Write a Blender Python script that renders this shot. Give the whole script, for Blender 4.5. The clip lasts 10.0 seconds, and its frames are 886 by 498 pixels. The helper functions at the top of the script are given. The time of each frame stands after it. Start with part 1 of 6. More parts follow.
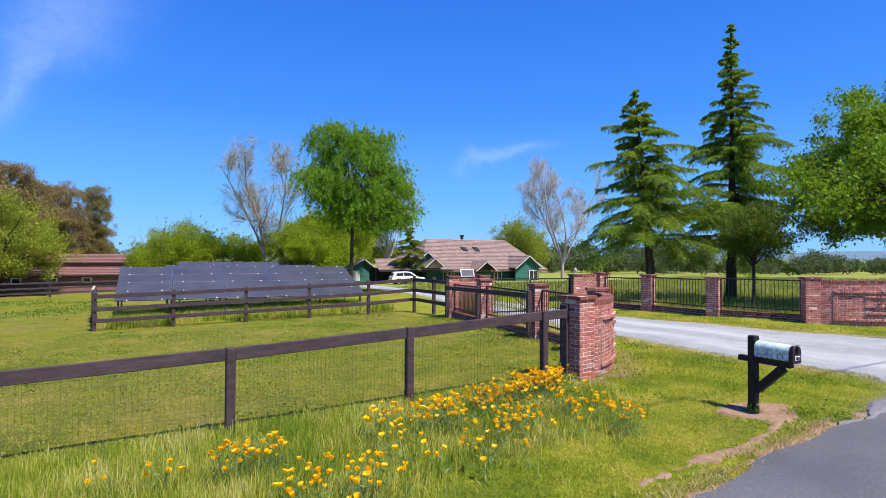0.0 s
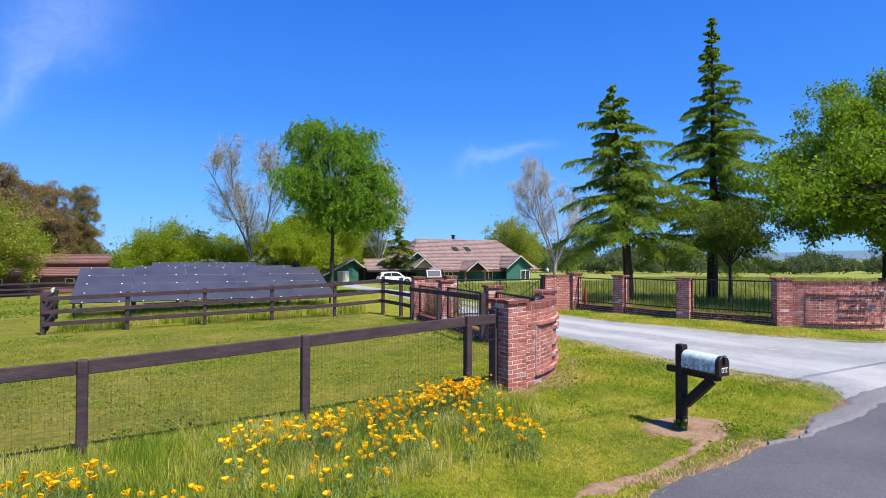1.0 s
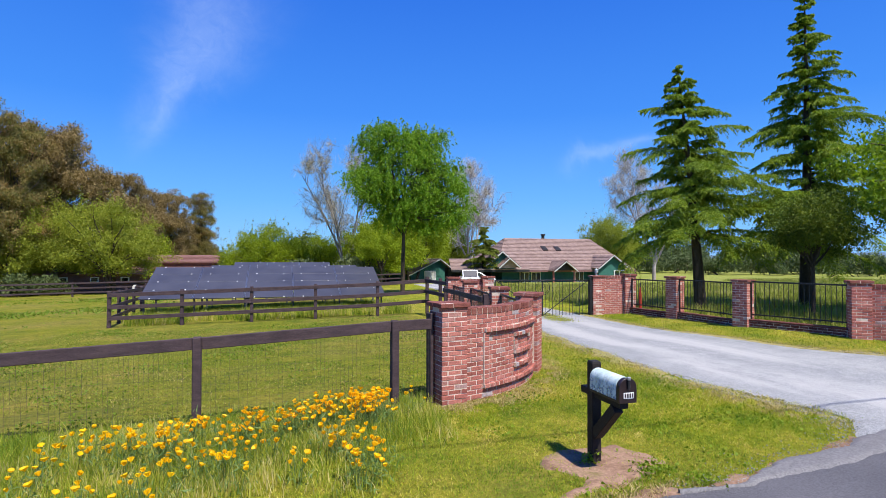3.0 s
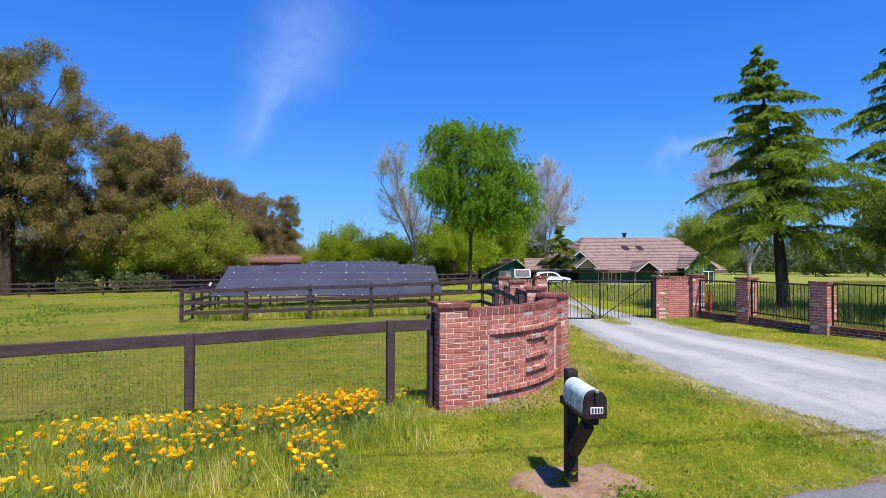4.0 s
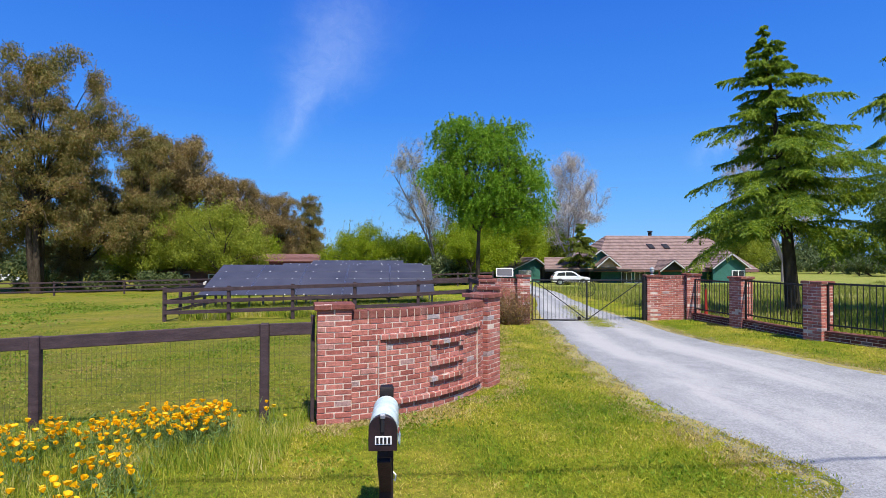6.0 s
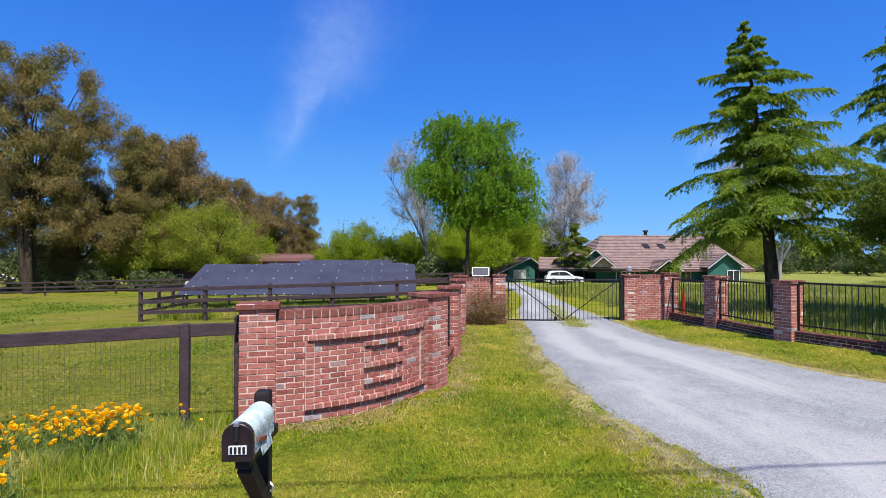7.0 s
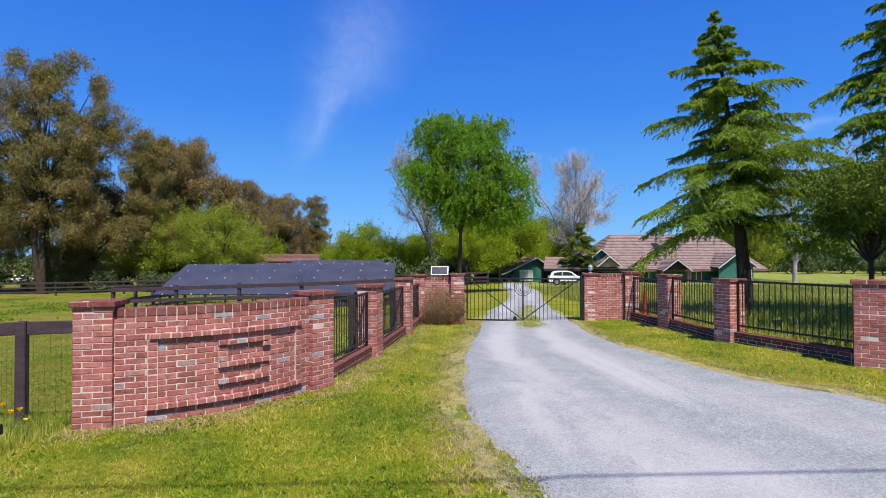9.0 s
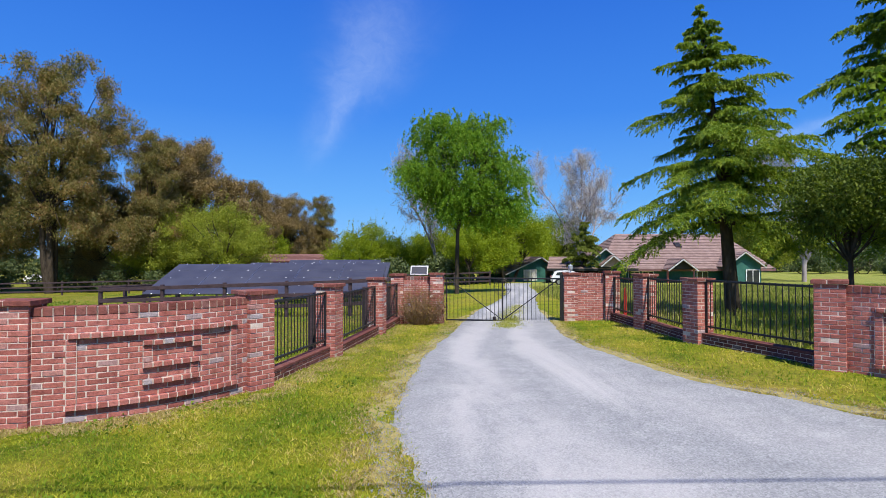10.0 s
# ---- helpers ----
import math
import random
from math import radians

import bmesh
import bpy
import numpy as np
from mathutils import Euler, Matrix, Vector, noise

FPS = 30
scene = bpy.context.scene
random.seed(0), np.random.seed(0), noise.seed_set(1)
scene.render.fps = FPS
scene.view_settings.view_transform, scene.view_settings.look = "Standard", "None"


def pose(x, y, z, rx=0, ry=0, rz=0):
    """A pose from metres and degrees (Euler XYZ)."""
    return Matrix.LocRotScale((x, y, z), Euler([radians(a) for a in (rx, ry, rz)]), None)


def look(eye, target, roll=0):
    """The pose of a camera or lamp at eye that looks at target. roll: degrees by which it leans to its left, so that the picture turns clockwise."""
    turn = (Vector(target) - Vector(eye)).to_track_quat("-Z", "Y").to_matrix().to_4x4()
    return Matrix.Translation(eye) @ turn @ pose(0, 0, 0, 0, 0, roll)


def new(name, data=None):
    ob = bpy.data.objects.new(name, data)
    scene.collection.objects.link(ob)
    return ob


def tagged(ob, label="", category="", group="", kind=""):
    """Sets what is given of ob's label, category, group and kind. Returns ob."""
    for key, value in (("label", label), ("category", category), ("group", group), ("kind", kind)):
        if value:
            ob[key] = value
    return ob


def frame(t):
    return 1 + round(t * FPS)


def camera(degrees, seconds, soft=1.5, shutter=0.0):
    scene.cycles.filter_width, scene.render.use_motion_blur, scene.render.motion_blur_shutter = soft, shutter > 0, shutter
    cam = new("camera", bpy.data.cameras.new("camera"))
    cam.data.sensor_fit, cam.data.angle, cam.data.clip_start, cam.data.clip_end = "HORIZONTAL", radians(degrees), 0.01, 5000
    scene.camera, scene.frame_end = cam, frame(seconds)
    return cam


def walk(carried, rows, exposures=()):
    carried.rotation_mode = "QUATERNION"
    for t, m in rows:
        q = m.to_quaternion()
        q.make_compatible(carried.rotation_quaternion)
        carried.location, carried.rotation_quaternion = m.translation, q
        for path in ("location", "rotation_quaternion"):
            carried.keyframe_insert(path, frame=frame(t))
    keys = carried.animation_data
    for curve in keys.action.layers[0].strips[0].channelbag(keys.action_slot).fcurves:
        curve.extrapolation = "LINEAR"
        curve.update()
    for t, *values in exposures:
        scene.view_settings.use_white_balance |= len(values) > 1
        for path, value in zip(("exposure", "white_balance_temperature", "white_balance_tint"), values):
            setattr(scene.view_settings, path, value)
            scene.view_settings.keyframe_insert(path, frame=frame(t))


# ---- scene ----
cam = camera(78.3, 10.0, soft=0.5)
# seconds, eye, a point ahead, roll
ROWS = [
    (0.0, (0.027, -0.031, 2.018), (4.690, 8.814, 2.178), 0.28),
    (0.5, (0.762, 0.001, 2.035), (5.464, 8.825, 2.196), 0.19),
    (1.0, (1.472, -0.010, 2.035), (6.137, 8.834, 2.193), 0.20),
    (1.5, (2.148, -0.051, 2.031), (6.597, 8.903, 2.192), 0.31),
    (2.0, (2.776, -0.155, 2.041), (6.899, 8.954, 2.203), 0.22),
    (3.5, (4.741, -0.328, 2.012), (6.818, 9.452, 2.161), 0.14),
    (4.0, (5.313, -0.206, 2.001), (6.687, 9.698, 2.148), 0.16),
    (4.5, (5.861, -0.053, 2.004), (6.888, 9.893, 2.147), 0.18),
    (5.0, (6.371, 0.117, 1.990), (7.248, 10.078, 2.133), 0.15),
    (5.5, (6.818, 0.288, 1.968), (7.623, 10.255, 2.107), 0.11),
    (7.0, (8.092, 0.612, 1.932), (8.840, 10.584, 2.067), 0.07),
    (7.5, (8.579, 0.660, 1.906), (9.315, 10.631, 2.048), 0.04),
    (8.0, (9.073, 0.661, 1.901), (9.780, 10.635, 2.040), 0.02),
    (8.5, (9.570, 0.697, 1.888), (10.193, 10.677, 2.021), -0.00),
    (9.0, (10.127, 0.773, 1.874), (10.473, 10.766, 2.021), -0.08),
    (9.5, (10.654, 0.844, 1.857), (10.870, 10.841, 2.011), -0.10),
    (10.0, (11.148, 0.914, 1.859), (11.275, 10.912, 2.004), -0.11),
]
walk(cam, [(t, look(eye, ahead, roll)) for t, eye, ahead, roll in ROWS],
     exposures=[(0.0, 0.56), (2.0, 0.51), (4.5, 0.44), (7.5, 0.35), (10.0, 0.31)])

# ---- world, sun, exposure ----
SUN_EL, SUN_AZ = 58.0, 163.0
S = Vector((math.sin(radians(SUN_AZ)) * math.cos(radians(SUN_EL)), math.cos(radians(SUN_AZ)) * math.cos(radians(SUN_EL)), math.sin(radians(SUN_EL))))
sun = new("sun", bpy.data.lights.new("sun", "SUN"))
sun.data.energy, sun.data.angle, sun.data.color = 4.9, radians(0.53), (1.0, 0.95, 0.87)
sun.matrix_world = look(S * 60, (0, 0, 0))


class Nodes:
    """A small helper to wire node trees."""

    def __init__(self, tree):
        self.t = tree
        tree.nodes.clear()

    def n(self, kind, links=None, **props):
        node = self.t.nodes.new(kind)
        for k, v in props.items():
            setattr(node, k, v)
        for k, v in (links or {}).items():
            sock = node.inputs[k]
            if isinstance(v, bpy.types.NodeSocket):
                self.t.links.new(v, sock)
            elif isinstance(v, bpy.types.Node):
                self.t.links.new(v.outputs[0], sock)
            else:
                sock.default_value = v
        return node

    def math(self, op, a, b=0.0, c=0.0):
        return self.n("ShaderNodeMath", {0: a, 1: b, 2: c}, operation=op)

    def ramp(self, fac, stops):
        r = self.n("ShaderNodeValToRGB", {0: fac})
        el = r.color_ramp.elements
        while len(el) < len(stops):
            el.new(0.5)
        for e, (p, c) in zip(el, stops):
            e.position, e.color = p, (*c, 1) if len(c) == 3 else c
        return r

    def noise(self, vec, scale, detail=4.0, rough=0.55, dist=0.0):
        return self.n("ShaderNodeTexNoise", {"Vector": vec, "Scale": scale, "Detail": detail, "Roughness": rough, "Distortion": dist})

    def mix(self, fac, a, b, blend="MIX"):
        m = self.n("ShaderNodeMix", {0: fac, 6: a, 7: b}, data_type="RGBA", blend_type=blend)
        return m.outputs[2]


world = bpy.data.worlds.new("sky")
scene.world = world
world.use_nodes = True
W = Nodes(world.node_tree)
sky = W.n("ShaderNodeTexSky", sky_type="NISHITA", sun_disc=False, sun_elevation=radians(SUN_EL), sun_rotation=radians(SUN_AZ), altitude=20.0, air_density=1.0, dust_density=0.25, ozone_density=2.5)
wtc = W.n("ShaderNodeTexCoord")
wxyz = W.n("ShaderNodeSeparateXYZ", {0: wtc.outputs["Generated"]})
ysafe = W.math("MAXIMUM", wxyz.outputs[1], 0.05)
wu = W.math("DIVIDE", wxyz.outputs[0], ysafe)
wv = W.math("DIVIDE", wxyz.outputs[2], ysafe)
wnoise = W.noise(wtc.outputs["Generated"], 9.0, 6.0, 0.6, 0.6)
wfine = W.noise(wtc.outputs["Generated"], 26.0, 6.0, 0.65, 1.5)


def wisp(u0, v0, u1, v1, width, grow, strength):
    """A streak of thin high cloud from one direction of the sky to another."""
    du, dv = u1 - u0, v1 - v0
    ln = math.hypot(du, dv)
    du, dv = du / ln, dv / ln
    pu, pv = W.math("SUBTRACT", wu, u0), W.math("SUBTRACT", wv, v0)
    along = W.math("ADD", W.math("MULTIPLY", pu, du), W.math("MULTIPLY", pv, dv))
    along = W.math("DIVIDE", along, ln)
    across = W.math("SUBTRACT", W.math("MULTIPLY", pu, dv), W.math("MULTIPLY", pv, du))
    across = W.math("ADD", across, W.math("MULTIPLY", W.math("SUBTRACT", wnoise, 0.5), 0.12))
    wid = W.math("MULTIPLY_ADD", along, grow, width)
    q = W.math("DIVIDE", across, wid)
    g = W.math("POWER", 2.718, W.math("MULTIPLY", W.math("MULTIPLY", q, q), -1.0))
    ends = W.n("ShaderNodeMapRange", {0: along, 1: -0.25, 2: 0.25, 3: 0.0, 4: 1.0}, interpolation_type="SMOOTHSTEP")
    ende = W.n("ShaderNodeMapRange", {0: along, 1: 0.7, 2: 1.6, 3: 1.0, 4: 0.0}, interpolation_type="SMOOTHSTEP")
    g = W.math("MULTIPLY", W.math("MULTIPLY", g, ends), ende)
    g = W.math("MULTIPLY", g, W.math("MULTIPLY_ADD", wfine, 0.9, 0.2))
    return W.math("MULTIPLY", g, strength)


cloud = W.math("ADD", wisp(-0.218, 0.20, -0.105, 0.43, 0.030, 0.040, 0.27), wisp(0.57, 0.205, 0.76, 0.255, 0.020, -0.008, 0.24))
deep = W.ramp(wxyz.outputs[2], [(0.0, (0.19, 0.44, 0.84)), (0.10, (0.105, 0.345, 0.81)), (0.25, (0.038, 0.212, 0.75)), (0.5, (0.012, 0.113, 0.62)), (1.0, (0.007, 0.064, 0.44))])
tint = W.mix(1.0, sky, (0.55, 0.85, 1.15, 1), "MULTIPLY")
blue = W.mix(0.80, W.mix(1.0, tint, (0.085, 0.085, 0.085, 1), "MULTIPLY"), deep.outputs[0])
skyc = W.mix(cloud, blue, (0.62, 0.72, 0.92, 1))
bg = W.n("ShaderNodeBackground", {0: skyc, 1: 1.0})
W.n("ShaderNodeOutputWorld", {0: bg})

# ---- materials ----


def material(name, rough=0.8, metal=0.0, spec=0.3):
    m = bpy.data.materials.new(name)
    m.use_nodes = True
    N = Nodes(m.node_tree)
    b = N.n("ShaderNodeBsdfPrincipled", {"Roughness": rough, "Metallic": metal, "Specular IOR Level": spec})
    N.n("ShaderNodeOutputMaterial", {0: b})
    tc = N.n("ShaderNodeTexCoord")
    geo = N.n("ShaderNodeNewGeometry")
    return m, N, b, tc.outputs["Object"], geo.outputs["Position"], geo


def link(N, a, sock):
    N.t.links.new(a.outputs[0] if isinstance(a, bpy.types.Node) else a, sock)


def bump(N, b, height, strength=0.3, dist=0.01):
    bp = N.n("ShaderNodeBump", {"Strength": strength, "Distance": dist, "Height": height})
    link(N, bp, b.inputs["Normal"])


def mat_plain(name, c0, c1, scale=8.0, rough=0.7, metal=0.0, bumps=0.15, spec=0.3, stretch=(1, 1, 1)):
    m, N, b, ob, pos, geo = material(name, rough, metal, spec)
    mp = N.n("ShaderNodeMapping", {0: pos, 3: stretch})
    n1 = N.noise(mp, scale, 5)
    n2 = N.noise(mp, scale * 9, 3)
    f = N.math("ADD", N.math("MULTIPLY", n1, 0.7), N.math("MULTIPLY", n2, 0.3))
    link(N, N.ramp(f, [(0.35, c0), (0.65, c1)]), b.inputs["Base Color"])
    bump(N, b, n2, bumps, 0.01)
    return m


def mat_ground():
    m, N, b, ob, pos, geo = material("meadow", 0.95, 0, 0.1)
    big = N.noise(pos, 0.16, 5, 0.6, 0.4)
    mid = N.noise(pos, 0.9, 6, 0.65, 0.3)
    fine = N.noise(pos, 14.0, 6, 0.7)
    vf = N.noise(pos, 70.0, 3, 0.7)
    base = N.ramp(mid, [(0.3, (0.14, 0.19, 0.012)), (0.5, (0.25, 0.275, 0.018)), (0.68, (0.36, 0.32, 0.03))])
    dry = N.ramp(big, [(0.42, (0.0, 0.0, 0.0)), (0.72, (1.0, 1.0, 1.0))])
    c = N.mix(N.math("MULTIPLY", dry.outputs[0], 0.55), base.outputs[0], (0.44, 0.31, 0.085, 1))
    f2 = N.ramp(fine, [(0.3, (0.5, 0.53, 0.5)), (0.7, (1.32, 1.3, 1.25))])
    c = N.mix(1.0, c, f2.outputs[0], "MULTIPLY")
    clod = N.ramp(N.noise(pos, 4.5, 5, 0.65, 0.5), [(0.35, (0.72, 0.80, 0.7)), (0.55, (1.0, 1.0, 1.0)), (0.72, (1.2, 1.1, 1.15))])
    c = N.mix(1.0, c, clod.outputs[0], "MULTIPLY")
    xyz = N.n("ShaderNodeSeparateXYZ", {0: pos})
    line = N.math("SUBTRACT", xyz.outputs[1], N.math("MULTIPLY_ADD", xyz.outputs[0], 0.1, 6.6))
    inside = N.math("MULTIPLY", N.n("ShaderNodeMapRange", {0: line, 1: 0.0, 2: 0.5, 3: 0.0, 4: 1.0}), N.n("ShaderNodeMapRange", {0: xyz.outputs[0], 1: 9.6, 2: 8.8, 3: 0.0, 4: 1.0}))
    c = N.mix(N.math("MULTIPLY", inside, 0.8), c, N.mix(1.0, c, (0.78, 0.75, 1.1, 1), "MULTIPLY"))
    edge = N.math("ADD", xyz.outputs[0], N.math("MULTIPLY", N.math("SUBTRACT", mid, 0.5), 3.0))
    rough_field = N.n("ShaderNodeMapRange", {0: edge, 1: 17.5, 2: 20.0, 3: 0.0, 4: 0.9})
    fc = N.ramp(mid, [(0.3, (0.15, 0.20, 0.035)), (0.5, (0.25, 0.275, 0.055)), (0.7, (0.36, 0.34, 0.10))])
    c = N.mix(rough_field, c, fc.outputs[0])
    link(N, c, b.inputs["Base Color"])
    bump(N, b, N.math("ADD", fine, N.math("MULTIPLY", vf, 0.6)), 0.9, 0.05)
    return m


def mat_gravel():
    m, N, b, ob, pos, geo = material("pale_gravel", 0.95, 0, 0.15)
    mp = N.n("ShaderNodeMapping", {0: pos, 2: (0, 0, 0.12), 3: (1.0, 0.22, 1.0)})
    big = N.noise(mp, 0.75, 6, 0.62, 0.9)
    mid = N.noise(pos, 2.2, 6, 0.7, 0.4)
    vor = N.n("ShaderNodeTexVoronoi", {"Vector": pos, "Scale": 66.0})
    c = N.ramp(mid, [(0.3, (0.235, 0.241, 0.243)), (0.55, (0.305, 0.309, 0.306)), (0.75, (0.375, 0.374, 0.364))])
    worn = N.ramp(big, [(0.42, (0, 0, 0)), (0.58, (1, 1, 1))])
    # smooth pale wheel tracks along the drive, loose blue-grey stones between and beside them
    att = N.n("ShaderNodeAttribute", attribute_name="across")
    u = N.math("MULTIPLY_ADD", N.math("SUBTRACT", big, 0.5), 0.28, att.outputs["Fac"])
    pair = N.math("ABSOLUTE", N.math("SUBTRACT", u, 0.47))
    track = N.n("ShaderNodeMapRange", {0: N.math("ABSOLUTE", N.math("SUBTRACT", pair, 0.20)), 1: 0.04, 2: 0.17, 3: 1.0, 4: 0.0}, interpolation_type="SMOOTHSTEP")
    w = N.math("MULTIPLY", N.math("MULTIPLY_ADD", worn.outputs[0], 0.55, 0.35), N.math("MULTIPLY_ADD", track, 0.75, 0.25))
    c = N.mix(w, c.outputs[0], (0.455, 0.442, 0.425, 1))
    sp = N.ramp(vor.outputs["Color"], [(0.1, (0.66, 0.67, 0.69)), (0.9, (1.22, 1.23, 1.24))])
    c = N.mix(N.math("MULTIPLY_ADD", w, -0.75, 1.0), c, sp.outputs[0], "MULTIPLY")
    link(N, c, b.inputs["Base Color"])
    bump(N, b, N.math("ADD", vor.outputs["Distance"], mid), 0.6, 0.012)
    return m


def mat_asphalt(name="asphalt", lo=(0.085, 0.083, 0.092), hi=(0.13, 0.125, 0.135), stones=90.0):
    m, N, b, ob, pos, geo = material(name, 0.85, 0, 0.3)
    big = N.noise(pos, 0.5, 5, 0.6)
    vor = N.n("ShaderNodeTexVoronoi", {"Vector": pos, "Scale": stones})
    c = N.ramp(big, [(0.3, lo), (0.7, hi)])
    sp = N.ramp(vor.outputs["Color"], [(0.1, (0.7, 0.7, 0.7)), (0.9, (1.25, 1.25, 1.25))])
    c = N.mix(0.8, c.outputs[0], sp.outputs[0], "MULTIPLY")
    link(N, c, b.inputs["Base Color"])
    bump(N, b, vor.outputs["Distance"], 0.5, 0.006)
    return m


def mat_dirt():
    m, N, b, ob, pos, geo = material("bare_dirt", 0.95, 0, 0.1)
    n1, n2 = N.noise(pos, 3.0, 6, 0.65), N.noise(pos, 40.0, 4, 0.7)
    c = N.ramp(n1, [(0.3, (0.13, 0.078, 0.05)), (0.44, (0.25, 0.15, 0.098)), (0.54, (0.34, 0.215, 0.145)), (0.72, (0.20, 0.16, 0.06))])
    sp = N.ramp(n2, [(0.3, (0.7, 0.7, 0.7)), (0.7, (1.2, 1.2, 1.2))])
    link(N, N.mix(1.0, c.outputs[0], sp.outputs[0], "MULTIPLY"), b.inputs["Base Color"])
    bump(N, b, n2, 0.5, 0.01)
    return m


def mat_brick(name, dark=1.0):
    m, N, b, ob, pos, geo = material(name, 0.9, 0, 0.2)
    info = N.n("ShaderNodeObjectInfo")
    r = info.outputs["Random"]
    d = dark
    c = N.ramp(r, [(0.0, (0.27 * d, 0.085 * d, 0.068 * d)), (0.25, (0.37 * d, 0.125 * d, 0.098 * d)), (0.5, (0.44 * d, 0.165 * d, 0.130 * d)), (0.72, (0.34 * d, 0.110 * d, 0.088 * d)),
                   (0.90, (0.42 * d, 0.165 * d, 0.135 * d)), (0.965, (0.40 * d, 0.20 * d, 0.17 * d)), (0.985, (0.36 * d, 0.29 * d, 0.29 * d)), (1.0, (0.40 * d, 0.35 * d, 0.36 * d))])
    n1, n2, n3 = N.noise(pos, 3.5, 5, 0.6), N.noise(pos, 60.0, 4, 0.7), N.noise(pos, 13.0, 5, 0.65, 0.6)
    pale = N.ramp(n1, [(0.52, (0, 0, 0)), (0.75, (1, 1, 1))])
    col = N.mix(N.math("MULTIPLY", pale.outputs[0], 0.22), c.outputs[0], (0.46, 0.29, 0.24, 1))
    tone = N.ramp(n3, [(0.3, (0.66, 0.64, 0.64)), (0.5, (0.98, 0.98, 0.98)), (0.7, (1.22, 1.2, 1.2))])
    col = N.mix(1.0, col, tone.outputs[0], "MULTIPLY")
    # lime bloom that has run down the face
    run = N.noise(N.n("ShaderNodeMapping", {0: pos, 3: (1, 1, 0.45)}), 5.5, 6, 0.6, 0.5)
    bloom = N.ramp(run, [(0.64, (0, 0, 0)), (0.76, (1, 1, 1))])
    col = N.mix(N.math("MULTIPLY", bloom.outputs[0], N.math("MULTIPLY", n3, 1.0)), col, (0.58, 0.50, 0.46, 1))
    sp = N.ramp(n2, [(0.3, (0.70, 0.70, 0.70)), (0.7, (1.2, 1.2, 1.2))])
    col = N.mix(1.0, col, sp.outputs[0], "MULTIPLY")
    link(N, col, b.inputs["Base Color"])
    bump(N, b, N.math("ADD", n2, n3), 0.6, 0.008)
    return m


def mat_leaf(name, stops, trans=0.35, rough=0.6, patch=0.6, amount=0.5):
    m = bpy.data.materials.new(name)
    m.use_nodes = True
    N = Nodes(m.node_tree)
    geo = N.n("ShaderNodeNewGeometry")
    info = N.n("ShaderNodeObjectInfo")
    big = N.noise(geo.outputs["Position"], patch, 4, 0.6, 0.3)
    f = N.math("ADD", N.math("MULTIPLY", geo.outputs["Random Per Island"], 0.6), N.math("MULTIPLY_ADD", N.math("SUBTRACT", big, 0.5), amount, 0.2))
    c = N.ramp(f, stops)
    dif = N.n("ShaderNodeBsdfPrincipled", {"Base Color": c, "Roughness": rough, "Specular IOR Level": 0.25})
    tr = N.n("ShaderNodeBsdfTranslucent", {"Color": N.mix(1.0, c.outputs[0], (1.25, 1.3, 0.7, 1), "MULTIPLY")})
    mx = N.n("ShaderNodeMixShader", {0: trans, 1: dif, 2: tr})
    N.n("ShaderNodeOutputMaterial", {0: mx})
    return m


def mat_bark(name, c0, c1, scale=6.0):
    m, N, b, ob, pos, geo = material(name, 0.95, 0, 0.1)
    mp = N.n("ShaderNodeMapping", {0: pos, 3: (1, 1, 0.25)})
    n1, n2 = N.noise(mp, scale, 6, 0.7), N.noise(mp, scale * 6, 4, 0.7)
    link(N, N.ramp(n1, [(0.3, c0), (0.7, c1)]), b.inputs["Base Color"])
    bump(N, b, N.math("ADD", n1, n2), 0.7, 0.03)
    return m


def mat_solar():
    m, N, b, ob, pos, geo = material("solar_cells", 0.42, 0, 0.35)
    n = N.noise(pos, 0.8, 3)
    link(N, N.ramp(n, [(0.3, (0.045, 0.045, 0.058)), (0.7, (0.07, 0.07, 0.085))]), b.inputs["Base Color"])
    return m


M = {}
M["meadow"] = mat_ground()
M["gravel"] = mat_gravel()
M["asphalt"] = mat_asphalt()
M["dirt"] = mat_dirt()
M["brick"] = mat_brick("red_brick", 1.10)
M["cap_brick"] = mat_brick("weathered_cap_brick", 0.60)
M["kerb_brick"] = mat_brick("grimy_kerb_brick", 0.43)
M["mortar"] = mat_plain("mortar", (0.46, 0.35, 0.29), (0.75, 0.63, 0.54), 7, 0.95, 0, 0.5)
M["iron"] = mat_plain("black_iron", (0.008, 0.008, 0.009), (0.02, 0.018, 0.018), 20, 0.45, 0.0, 0.1, 0.5)
M["wood"] = mat_plain("dark_stained_wood", (0.034, 0.021, 0.024), (0.080, 0.051, 0.056), 3.5, 0.7, 0.0, 0.5, 0.35, (1, 1, 4))
M["black_wood"] = mat_plain("black_painted_wood", (0.010, 0.007, 0.007), (0.026, 0.019, 0.018), 8, 0.65, 0, 0.4)
M["wire"] = mat_plain("rusty_wire", (0.08, 0.06, 0.045), (0.17, 0.13, 0.10), 10, 0.6, 0.4)
M["blade"] = mat_leaf("grass_blades", [(0.1, (0.12, 0.225, 0.012)), (0.4, (0.28, 0.35, 0.02)), (0.7, (0.45, 0.43, 0.04)), (0.9, (0.61, 0.49, 0.15))], 0.35, 0.6, 0.9, 2.0)
M["tall"] = mat_leaf("tall_grass_blades", [(0.1, (0.12, 0.21, 0.018)), (0.42, (0.29, 0.36, 0.03)), (0.68, (0.5, 0.47, 0.08)), (0.9, (0.7, 0.58, 0.28))], 0.4, 0.6, 1.2, 1.5)
